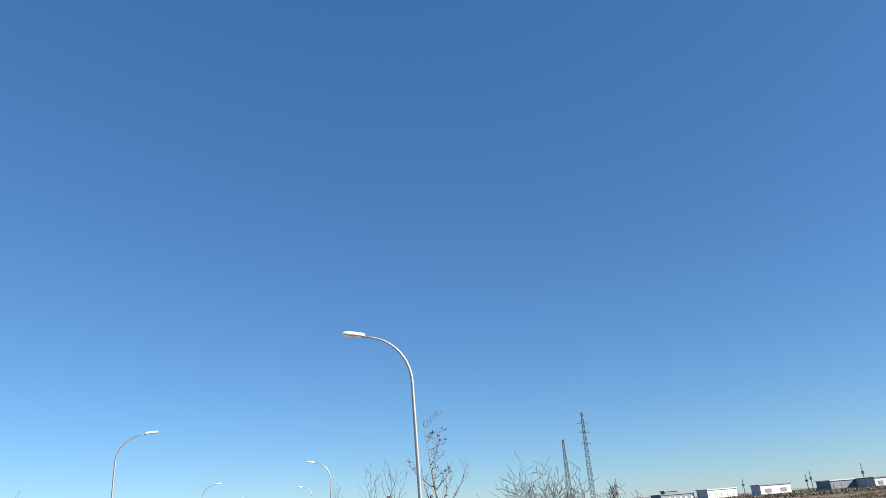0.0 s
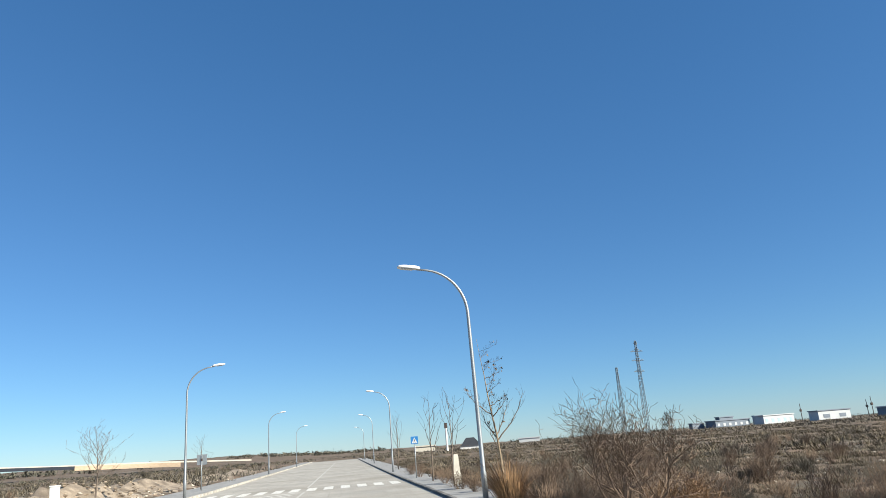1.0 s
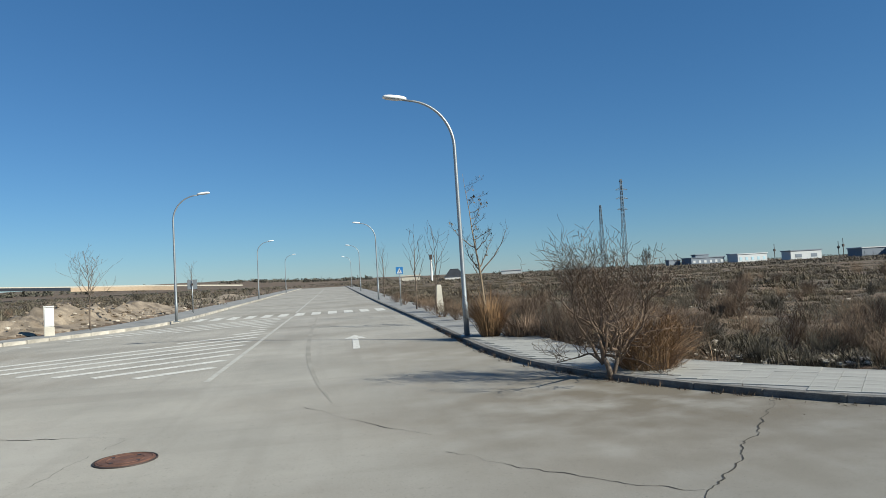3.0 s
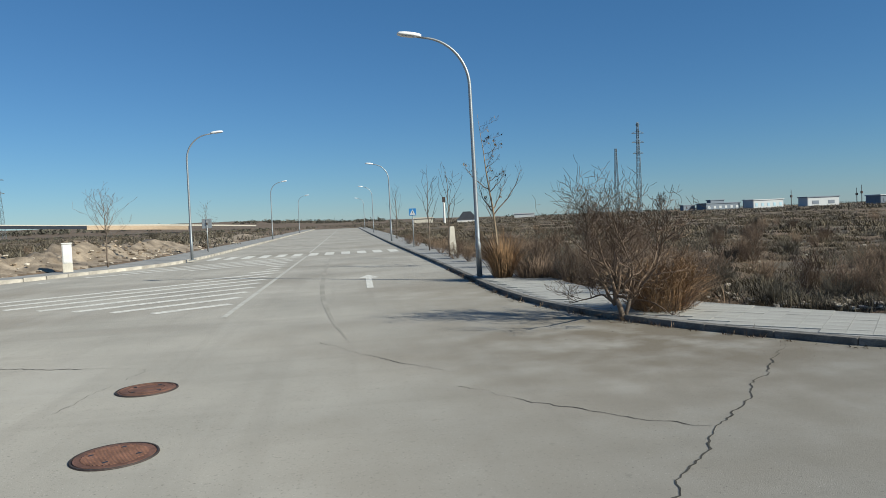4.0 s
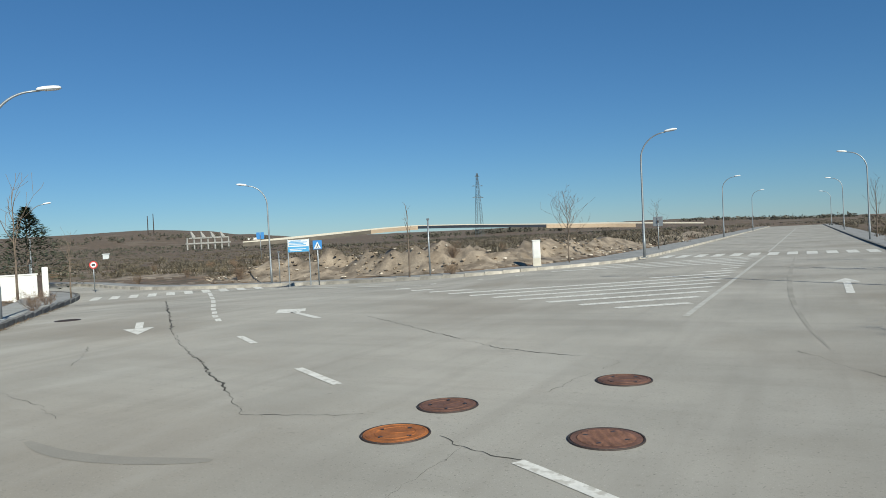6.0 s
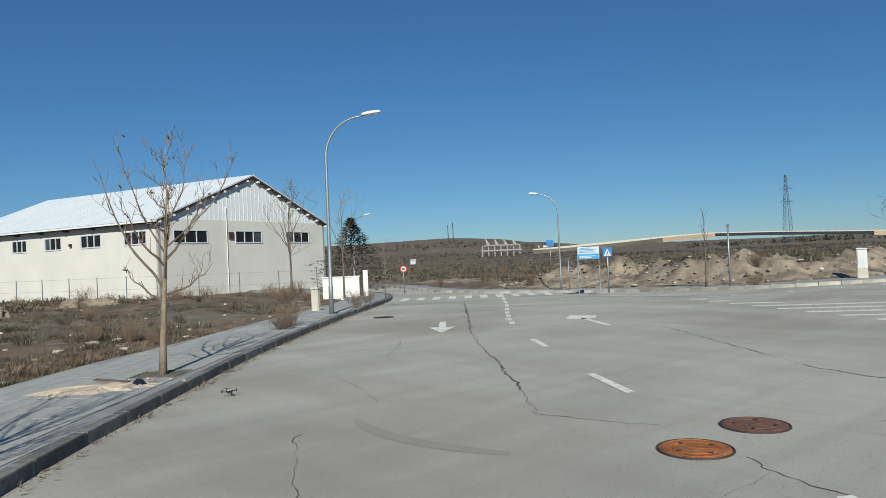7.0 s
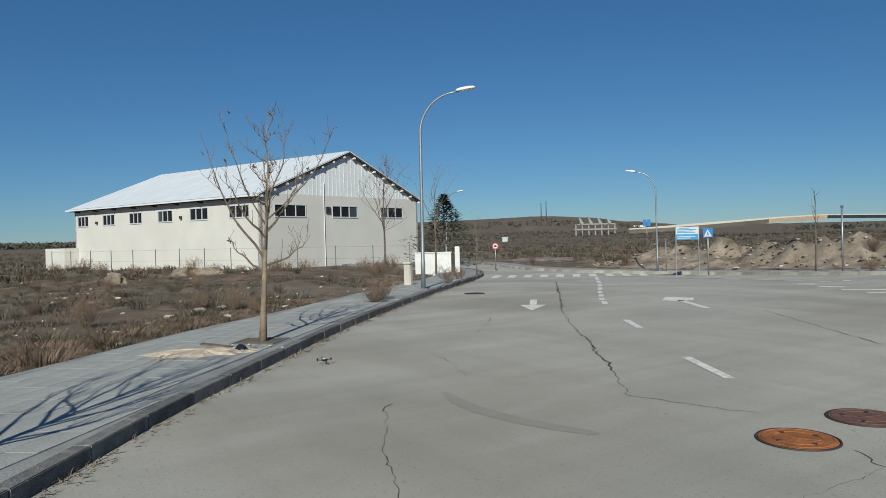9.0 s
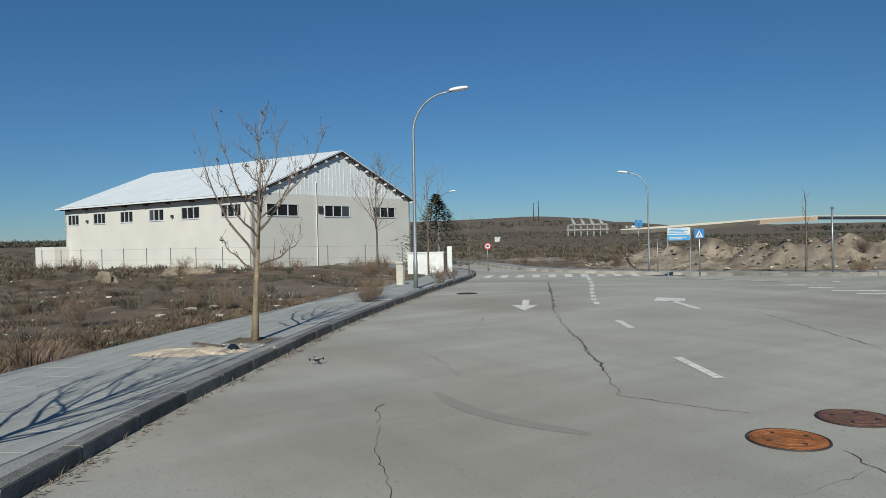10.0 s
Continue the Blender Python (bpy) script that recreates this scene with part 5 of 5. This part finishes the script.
t = thing("concrete_post", site(-21.6, 11.9, 0.1), "short pale concrete cabinet near the lamp", "utility cabinet", turn=0.6)
boxed("body", (-0.14, 0.14, -0.12, 0.12, -0.1, 0.85), M_CONC, t, bevel=0.03)
boxed("cap", (-0.165, 0.165, -0.145, 0.145, 0.85, 0.93), M_CONC, t, bevel=0.02)

# white gate wall by the warehouse
t = thing("gate_wall", (-39.2, 22.6, -0.75), "low white rendered gate wall with a pillar", "wall", turn=radians(58))
boxed("panel", (-0.2, 2.1, -0.12, 0.12, -0.4, 1.55), M_WHITE, t, bevel=0.02)
boxed("coping", (-0.25, 2.15, -0.16, 0.16, 1.55, 1.62), M_WHITE, t)
boxed("pillar", (2.35, 2.65, -0.2, 0.2, -0.4, 1.95), M_WHITE, t, "white pillar", bevel=0.02)
boxed("gate_leaf", (2.12, 2.34, -0.04, 0.04, 0.0, 1.5), M_IRON, t, "dark gate leaf")

# fence before the warehouse
t = thing("wire_fence", (0, 0, 0), "thin wire fence on grey posts before the warehouse", "fence")
a, b, c = Vector((-76.5, 4.2, -0.75)), Vector((-53.0, 16.6, -0.75)), Vector((-47.5, 30.0, -0.9))
line = [a.lerp(b, k / 9) for k in range(10)] + [b.lerp(c, k / 5) for k in range(1, 6)]
for p in line:
    part("post", tube(bmesh.new(), [p + Vector((0, 0, -0.3)), p + Vector((0, 0, 2.2))], [0.04, 0.035], 6), M_STEEL, t)
for z in (0.4, 1.2, 2.1):
    part("wire", tube(bmesh.new(), [p + Vector((0, 0, z)) for p in line], [0.008] * len(line), 3), M_STEEL, t)


def conifer(x, y, z, h, w, seed):
    rng = random.Random(seed)
    t = thing("conifer", (x, y, z), "dark green conifer beside the warehouse", "tree")
    part("trunk", tube(bmesh.new(), [(0, 0, -0.3), (0, 0, h * 0.95)], [0.14, 0.03], 7), M_BARK, t)
    bm = bmesh.new()
    for _ in range(2600):
        f = rng.random() ** 0.7
        a = rng.uniform(0, 6.283)
        r = w * (1 - f) * (0.35 + 0.65 * rng.random()) * (0.8 + 0.35 * noise.noise((math.cos(a) * 2, math.sin(a) * 2, f * 6)))
        p = Vector((math.cos(a) * r, math.sin(a) * r, 0.3 + f * (h - 0.3)))
        d = Vector((math.cos(a), math.sin(a), rng.uniform(-0.3, 0.6))).normalized() * rng.uniform(0.2, 0.45)
        sd = Vector((-math.sin(a), math.cos(a), rng.uniform(-0.5, 0.5))) * 0.07
        bm.faces.new([bm.verts.new(v) for v in (p - sd, p + sd, p + d)])
    part("crown", bm, M_GREEN, t, "dark green needle crown")


conifer(-50.3, 31.7, -1.0, 6.4, 5.6, 3)


# ---- drone ----
def drone(x, y):
    t = thing("quadcopter", (x, y, 0.0), "small black and white quadcopter resting on the asphalt", "drone", turn=0.7, scale=0.78)
    boxed("body", (-0.05, 0.05, -0.035, 0.035, 0.07, 0.105), M_BLACK, t, bevel=0.012)
    boxed("canopy", (-0.035, 0.035, -0.025, 0.025, 0.105, 0.12), M_WHITE, t, bevel=0.007)
    boxed("camera", (0.03, 0.05, -0.012, 0.012, 0.045, 0.07), M_BLACK, t, bevel=0.004)
    for k in range(4):
        a = radians(45 + 90 * k)
        c, s2 = math.cos(a), math.sin(a)
        part("arm", tube(bmesh.new(), [(0.03 * c, 0.03 * s2, 0.088), (0.13 * c, 0.13 * s2, 0.1)], [0.008, 0.007], 6), M_BLACK, t)
        part("motor", tube(bmesh.new(), [(0.13 * c, 0.13 * s2, 0.08), (0.13 * c, 0.13 * s2, 0.122)], [0.012, 0.01], 8), M_BLACK, t)
        m = Matrix.Translation((0.13 * c, 0.13 * s2, 0.126)) @ Matrix.Rotation(a + 0.9, 4, "Z")
        boxed("propeller", (-0.06, 0.06, -0.007, 0.007, -0.002, 0.002), M_PINK if k == 0 else M_BLACK, t, m=m)
    for sy in (-1, 1):
        part("landing_skid", tube(tube(tube(bmesh.new(), [(-0.06, sy * 0.06, 0.006), (0.06, sy * 0.06, 0.006)], [0.004, 0.004], 5), [(-0.03, sy * 0.03, 0.075), (-0.035, sy * 0.06, 0.006)], [0.004, 0.004], 5), [(0.03, sy * 0.03, 0.075), (0.035, sy * 0.06, 0.006)], [0.004, 0.004], 5), M_GALV, t)


drone(-9.3, 3.53)


# ---- distance ----
def polar(az, r, z=0.0):
    return Vector((EYE.x + r * math.sin(radians(az)), EYE.y + r * math.cos(radians(az)), z))


def pylon(az, r, h, arms, label, w=3.6, name="power_pylon"):
    t = thing(name, polar(az, r, 0), label, "pylon", turn=radians(-az + 25))
    bm = bmesh.new()
    n = 16

    def at(f, k):
        ww = w / 2 * (1 - f) ** 1.0 + 0.28 * min(1, f * 3)
        return Vector((ww * (1 if k in (0, 3) else -1), ww * (1 if k < 2 else -1), h * f))
    for k in range(4):
        tube(bm, [at(f / 6, k) for f in range(7)], [0.09] * 7, 4)
    part("leg_frame", bm, M_STEEL, t)
    bm = bmesh.new()
    for i in range(n):
        for k in range(4):
            f0, f1 = i / n, (i + 1) / n
            tube(bm, [at(f0, k), at(f1, (k + 1) % 4)], [0.045, 0.045], 3, False)
            tube(bm, [at(f0, (k + 1) % 4), at(f1, k)], [0.045, 0.045], 3, False)
    part("bracing", bm, M_STEEL, t)
    for f, half in arms:
        bm = tube(tube(bmesh.new(), [(-half, 0, h * f), (half, 0, h * f)], [0.12, 0.12], 4), [(-half, 0, h * f), (0, 0, h * f + 1.1)], [0.08, 0.08], 4)
        tube(bm, [(half, 0, h * f), (0, 0, h * f + 1.1)], [0.08, 0.08], 4)
        part("cross_arm", bm, M_STEEL, t)
    return t


pylon(21.59, 300, 1.78 + 300 * math.tan(radians(4.76)), (), "distant steel lattice mast without arms", 1.25, "lattice_mast")
pylon(23.28, 300, 1.78 + 300 * math.tan(radians(6.65)), ((0.97, 0.8), (0.88, 2.6), (0.78, 2.6), (0.66, 2.2)), "distant steel lattice power pylon with cross arms", 1.3)
pylon(-24.25, 380, 1.78 + 380 * math.tan(radians(4.9)), ((0.95, 1.2), (0.80, 3.2), (0.62, 3.2)), "distant steel lattice power pylon with cross arms", 3.6)


def facade(az, r, width, h, mat, label, wins=0, roof=M_FARD, name="industrial_building", band=None, z=-2.6):
    t = thing(name, polar(az, r, z), label, "building", "distant industrial buildings", turn=radians(-az + (38 if az > 20 else 0)))
    boxed("wall", (-width / 2, width / 2, 0, width * 0.4, -3 if width > 5.5 else -0.8, h), mat, t)
    boxed("roof", (-width / 2 - 0.3, width / 2 + 0.3, -0.3, width * 0.4 + 0.3, h, h + 0.35), roof, t)
    for k in range(wins):
        x = -width / 2 + width * (k + 0.5) / wins
        boxed("window", (x - width / wins * 0.2, x + width / wins * 0.2, -0.1, 0.0, h * 0.2, h * 0.62), M_FARD if band is None else band, t)
    return t


facade(26.9, 330, 6, 2.2, M_FARD, "small dark industrial building in the distance", z=0)
facade(29.3, 330, 17, 2.6, M_FARD, "long dark industrial building in the distance", 6, M_FARD, band=M_FARG, z=0)
facade(28.9, 340, 7, 4.0, M_FARD, "dark raised block of a distant factory", z=0)
facade(31.1, 336, 4, 3.4, M_FARG, "pale industrial building in the distance", 2, z=0)
facade(32.4, 330, 14.5, 3.2, M_FARG, "white and light blue industrial building in the distance", 5, M_FARG, band=M_FARB, z=0)
facade(35.95, 320, 14, 3.3, M_FARG, "white warehouse with a dark door in the distance", 2, z=0)
facade(40.9, 310, 20, 2.9, M_FARD, "dark glazed industrial building in the distance", 6, M_FARG, z=0)
facade(44.0, 310, 26, 2.8, M_FARG, "pale industrial building in the distance", 6, z=0)
for az, h in ((33.9, 6.5), (38.0, 6), (38.3, 7), (41.5, 8)):
    t = thing("mast", polar(az, 300, 0), "thin dark mast near distant buildings", "mast")
    part("pole", tube(bmesh.new(), [(0, 0, -2), (0, 0, h)], [0.16, 0.1], 6), M_IRON, t)
    boxed("box", (-0.3, 0.3, -0.3, 0.3, h * 0.55, h * 0.68), M_IRON, t)
facade(14.3, 320, 9, 1.8, M_FARG, "low white building in the distance", 0, M_FARG, z=0)
facade(6.2, 230, 6, 1.7, M_CONC, "low pale building in the distance", 0, M_CONC, z=0)
t = thing("house", polar(9.7, 210, -0.3), "white house with a dark pyramid roof in the distance", "house", turn=radians(-10), scale=0.68)
boxed("wall", (-4.2, 4.2, 0, 8, -1, 2.0), M_WHITE, t)
bm = bmesh.new()
bs = [bm.verts.new(v) for v in ((-4.0, -0.5, 2.0), (4.6, -0.5, 2.0), (4.6, 8.5, 2.0), (-4.0, 8.5, 2.0))]
ts = [bm.verts.new(v) for v in ((-1.6, 3, 5.2), (1.8, 3, 5.2), (1.8, 5, 5.2), (-1.6, 5, 5.2))]
for k in range(4):
    bm.faces.new((bs[k], bs[(k + 1) % 4], ts[(k + 1) % 4], ts[k]))
bm.faces.new(ts), bm.faces.new(bs[::-1])
part("roof", bm, M_SLATE_SHADE, t)
t = thing("tower", polar(7.9, 200, -0.3), "slim white tower with a dark top in the distance", "tower")
part("shaft", tube(bmesh.new(), [(0, 0, -1), (0, 0, 6.6)], [0.32, 0.28], 10), M_WHITE, t)
boxed("head", (-0.4, 0.4, -0.3, 0.3, 6.4, 7.8), M_IRON, t)

# road bridge on an embankment
t = thing("road_bridge", (0, 0, 0), "long white concrete road bridge on a far embankment", "bridge")
R0 = 330


def el(az, e, r=R0):
    return polar(az, r, 1.78 + r * math.tan(radians(e)))


bm = bmesh.new()
prof = [(-43, 0.35, 0.08), (-40, 0.5, 0.16), (-36, 0.72, 0.16), (-32, 0.92, 0.1), (-29.4, 0.98, 0.07), (-25, 0.85, 0.07), (-20, 0.62, 0.07), (-18.6, 0.57, 0.08), (-14, 0.42, 0.1), (-7, 0.05, 0.1)]
rows = []
for az, e, th in prof:
    rows.append([bm.verts.new(el(az, q, rr)) for q, rr in ((e, R0), (e - th, R0), (e - th, R0 + 12), (e, R0 + 12))])
for a, b in zip(rows, rows[1:]):
    for k in range(4):
        bm.faces.new((a[k], a[(k + 1) % 4], b[(k + 1) % 4], b[k]))
part("deck", bm, M_CONC, t, "pale concrete deck and parapet")
for a0, a1, mat in ((-43, -33, M_HILL), (-33, -29.2, M_ORANGE), (-29.2, -18.9, M_SLATE_SHADE), (-18.9, -12, M_ORANGE)):
    bm, drop = bmesh.new(), 0.22 if mat == M_SLATE_SHADE else 0.3
    for k in range(6):
        az0, az1 = a0 + (a1 - a0) * k / 6, a0 + (a1 - a0) * (k + 1) / 6
        def top_of(az):
            for (p, e0, t0), (q, e1, t1) in zip(prof, prof[1:]):
                if p <= az <= q:
                    f = (az - p) / (q - p)
                    return e0 + (e1 - e0) * f - (t0 + (t1 - t0) * f)
            return 0.2
        vs = [bm.verts.new(v) for v in (el(az0, top_of(az0), R0 - 1), el(az1, top_of(az1), R0 - 1), el(az1, top_of(az1) - drop, R0 - 4), el(az0, top_of(az0) - drop, R0 - 4))]
        bm.faces.new(vs)
    # near-black girder colour carries the shade beneath the deck
    if mat == M_SLATE_SHADE:
        part("girder", bm, mat, t, "girder under the deck, coloured black for the shade there")
    else:
        part("embankment", bm, mat, t, "bare earth embankment")
# masts and ruin on the hill
for az, e in ((-49.75, 2.6), (-49.35, 2.75)):
    t = thing("hill_mast", polar(az, 700, 0), "thin mast on the far hill", "mast")
    zb, zt = 1.78 + 700 * math.tan(radians(1.2)), 1.78 + 700 * math.tan(radians(e))
    part("pole", tube(bmesh.new(), [(0, 0, zb), (0, 0, zt)], [0.5, 0.35], 5), M_IRON, t)
t = thing("concrete_works", polar(-45.5, 480, 480 * math.tan(radians(0.85)) + 1.78), "pale concrete frame works on the far hillside", "industrial building", turn=radians(45.6))
for k in range(4):
    x = -10 + 6.0 * k
    part("buttress", tube(bmesh.new(), [(x + 0.8, 0, -0.4), (x - 0.7, 0, 3.8 - 0.3 * k)], [1.7, 0.5], 4), M_SLAB, t)
for k in range(7):
    x = -13 + 4.2 * k
    part("frame_post", tube(bmesh.new(), [(x, 0, -8), (x, 0, -0.4)], [0.6, 0.6], 5), M_SLAB, t)
boxed("slab", (-12, 12, -1, 3, -1.0, -0.1), M_SLAB, t)
boxed("slab", (-14, 13.5, -1, 3, -4.4, -3.5), M_SLAB, t)
facade(-42.1, 750, 13, 1.8, M_WHITE, "low white shed in the distance", 0, M_WHITE, z=7.6)
facade(-52.7, 300, 2.2, 1.7, M_FARG, "small pale hut in the distance", 0, M_FARG, z=-0.5)


t = thing("road_sign", polar(-41.7, 120, -0.6), "small blue sign on a post far behind the junction", "traffic sign", turn=radians(41.7))
pole_part(t, 3.6, 0.05)
boxed("panel", (-0.6, -0.05, -0.1, -0.06, 3.4, 4.5), M_BLUE, t)
boxed("panel", (0.05, 0.6, -0.1, -0.06, 3.4, 4.5), M_BLUE, t)


def far_trees(name, n, az0, az1, r, h, seed, label):
    rng = random.Random(seed)
    bm = bmesh.new()
    for _ in range(n):
        az, rr = rng.uniform(az0, az1), r * rng.uniform(0.92, 1.1)
        p = polar(az, rr, 0)
        k = rr / dip(p.x, p.y)
        zb = smooth((k - 250) / 500) * (rr * math.tan(radians(skyline(az))) + 0.7)
        c = Vector((p.x, p.y, zb + h * 0.4))
        s = h * rng.uniform(0.35, 0.75)
        for _ in range(26):
            d = Vector((rng.gauss(0, 1), rng.gauss(0, 1), rng.gauss(0, 0.7))) * s * 0.5
            q = c + d
            a, b = (Vector((rng.uniform(-1, 1), rng.uniform(-1, 1), rng.uniform(-1, 1))) * s * 0.5 for _ in range(2))
            bm.faces.new([bm.verts.new(v) for v in (q - a, q + b, q + a)])
    tagged(part(name, bm, M_FARTREE, None, label), "", "trees", kind="stuff")


far_trees("far_wood_and_hills", 110, -9, 3, 600, 3.2, 5, "far dark wood and hill band on the skyline")
far_trees("far_wood_and_hills", 120, -32, -14, 500, 3.4, 6, "far dark trees behind the bridge")
far_trees("far_wood_and_hills", 160, -62, -41, 760, 3.2, 7, "far dark trees on the hill")
far_trees("far_wood_and_hills", 30, 3, 27, 380, 1.8, 8, "far dark trees on the skyline")
# dense clumps added in place of the hazy dark hills on this skyline
far_trees("far_wood_and_hills", 420, -97, -80, 700, 4.5, 9, "far dark wood and hill band on the skyline")
far_trees("far_scrub", 300, -64, -38, 400, 1.1, 13, "dark scrub on the falling slope")
far_trees("far_scrub", 520, -64, -38, 520, 1.5, 11, "dark scrub on the far hillside")
far_trees("far_scrub", 260, -40, -6, 240, 1.0, 12, "dark scrub before the far bridge")
bare_tree(59.7, 127.6, 4.4, 77, "round bare tree far off in the scrub", 0.15, 14, 0.8, 0.7, 3, 0.016, leafy=False, z=-0.1, reach=0.55, twig=0.006)


# ---- tree pit, sand, litter ----
bm = bmesh.new()
rng = random.Random(8)
rings = []
for f, z in ((0.0, 0.05), (0.4, 0.045), (0.75, 0.025), (1.0, -0.004)):
    row = []
    for k in range(40):
        a = 2 * math.pi * k / 40
        r = f * (1 + 0.5 * noise.noise((math.cos(a) * 2.5, math.sin(a) * 2.5, 4)) + rng.uniform(-0.08, 0.08) * (f > 0.9))
        row.append(bm.verts.new((0.78 * r * math.cos(a), 0.44 * r * math.sin(a), z + rng.uniform(-0.012, 0.012) * (0 < f < 1))))
    rings.append(row)
for a, b in zip(rings, rings[1:]):
    for k in range(40):
        bm.faces.new((a[k], b[k], b[(k + 1) % 40], a[(k + 1) % 40]))
bmesh.ops.remove_doubles(bm, verts=bm.verts[:], dist=0.0005)
ob = part("sand_patch", bm, M_SAND, None, "spilled sandy soil round the tree on the pavement")
ob.location, ob.rotation_euler = site(-10.75, 2.25, 0.14), (0, 0, radians(63))
tagged(ob, "", "sand")
rng = random.Random(18)
stones([site(-10.75 + rng.gauss(0, 0.2), 2.3 + rng.gauss(0, 0.42), 0.15) for _ in range(60)], 6, 0.1, 0.42, "rubble by the tree")
boxed("board", (-0.24, 0.24, -0.07, 0.07, 0, 0.02), M_BARK, None, "broken brown board lying on the sand", m=Matrix.Translation(site(-10.95, 2.45, 0.19)) @ Matrix.Rotation(0.9, 4, "Z") @ Matrix.Rotation(0.12, 4, "Y"))
tagged(bpy.data.objects["board"], "", "board")
t = thing("tree_pit", site(-11.3, 3.25, 0.145), "square soil pit round the tree with a concrete rim", "tree pit", turn=radians(49))
boxed("soil", (-0.33, 0.33, -0.33, 0.33, -0.02, 0.004), M_HEATH, t, "dark dry soil")
for dims in ((-0.37, 0.37, 0.33, 0.37), (-0.37, 0.37, -0.37, -0.33), (-0.37, -0.33, -0.33, 0.33), (0.33, 0.37, -0.33, 0.33)):
    boxed("rim", (*dims, -0.02, 0.014), M_KERB, t, bevel=0.004)
blades("pit_litter", [site(-11.35 + 0.25 * k, 3.0 + 0.13 * k, 0.14) for k in range(4)], 25, 0.06, 0.3, 0.012, M_DRY, "dry leaves and twigs round the tree's foot", 33, "leaf litter")
bm = bmesh.new()
bmesh.ops.create_uvsphere(bm, u_segments=12, v_segments=8, radius=0.1)
for v in bm.verts:
    v.co = Vector((v.co.x * 1.4, v.co.y * 0.9, max(0, v.co.z) * (1 + 0.3 * noise.noise(v.co * 9))))
ob = part("rubbish_bag", bm, M_BLACK, None, "crumpled black plastic bag beside the tree")
ob.location = site(-10.5, 2.7, 0.145)
tagged(ob, "", "litter")


# ---- pavement tiles ----
def tile_mesh(size):
    bm = box(bmesh.new(), -size / 2, size / 2, -size / 2, size / 2, 0, 0.012)
    me = bpy.data.meshes.new("paving_tile")
    bm.to_mesh(me)
    bm.free()
    me.materials.append(M_TILE)
    return me


TILE_ME = tile_mesh(0.2965)


def lay_tiles(front, back, parent, heading, origin, span, limit, seed):
    """Square tiles on a grid in the pavement's own direction."""
    rng = random.Random(seed)
    zone = [tuple(p) for p in front] + [tuple(p) for p in back[::-1]]
    fr = np.array(front)
    c, s = math.cos(heading), math.sin(heading)
    spots = []
    for i in range(-span, span):
        for j in range(-20, 21):
            x, y = origin[0] + (i * c - j * s) * 0.3, origin[1] + (i * s + j * c) * 0.3
            if inside(zone, x, y) and min(np.hypot(fr[:, 0] - x, fr[:, 1] - y)) > 0.32 and all(inside(zone, x + dx, y + dy) for dx in (-0.15, 0.15) for dy in (-0.15, 0.15)):
                spots.append((math.hypot(x - origin[0], y - origin[1]), x, y))
    spots.sort()
    verts, faces = [], []
    for k, (_, x, y) in enumerate(spots):
        z = (kerb_top(x) - 0.002) + rng.uniform(-0.002, 0.002)
        if k < limit:
            ob = new("paving_tile", TILE_ME)
            ob.location, ob.rotation_euler = site(x, y, z), (rng.uniform(-0.004, 0.004), rng.uniform(-0.004, 0.004), heading)
            ob.parent = parent
        else:
            h = 0.1482
            b = len(verts)
            for zz in (0, 0.012):
                for u, v in ((-h, -h), (h, -h), (h, h), (-h, h)):
                    verts.append(tuple(site(x + u * c - v * s, y + u * s + v * c, z + zz)))
            faces += [(b + 4, b + 5, b + 6, b + 7)] + [(b + q, b + (q + 1) % 4, b + 4 + (q + 1) % 4, b + 4 + q) for q in range(4)]
    me = bpy.data.meshes.new("paving_tiles")
    me.from_pydata(verts, [], faces)
    tagged(part_data("paving_tiles", me, M_TILE_J, parent), "", kind="stuff")


def dense(line):
    return [(p.x, p.y) for p in resample(line, 0.3)]


lay_tiles([p for p in dense(KERB_EAST) if 0 < p[1] < 30], [p for p in dense(BACK_EAST) if 0 < p[1] < 30], PAVE_E, radians(-42), (7.2, 9.2), 90, 290, 1)
lay_tiles([p for p in dense(KERB_SOUTH) if -24 < p[0] < -3], [p for p in dense(BACK_SOUTH) if -26 < p[0] < -5], PAVE_S, radians(139), (-9.6, 0.9), 90, 290, 2)
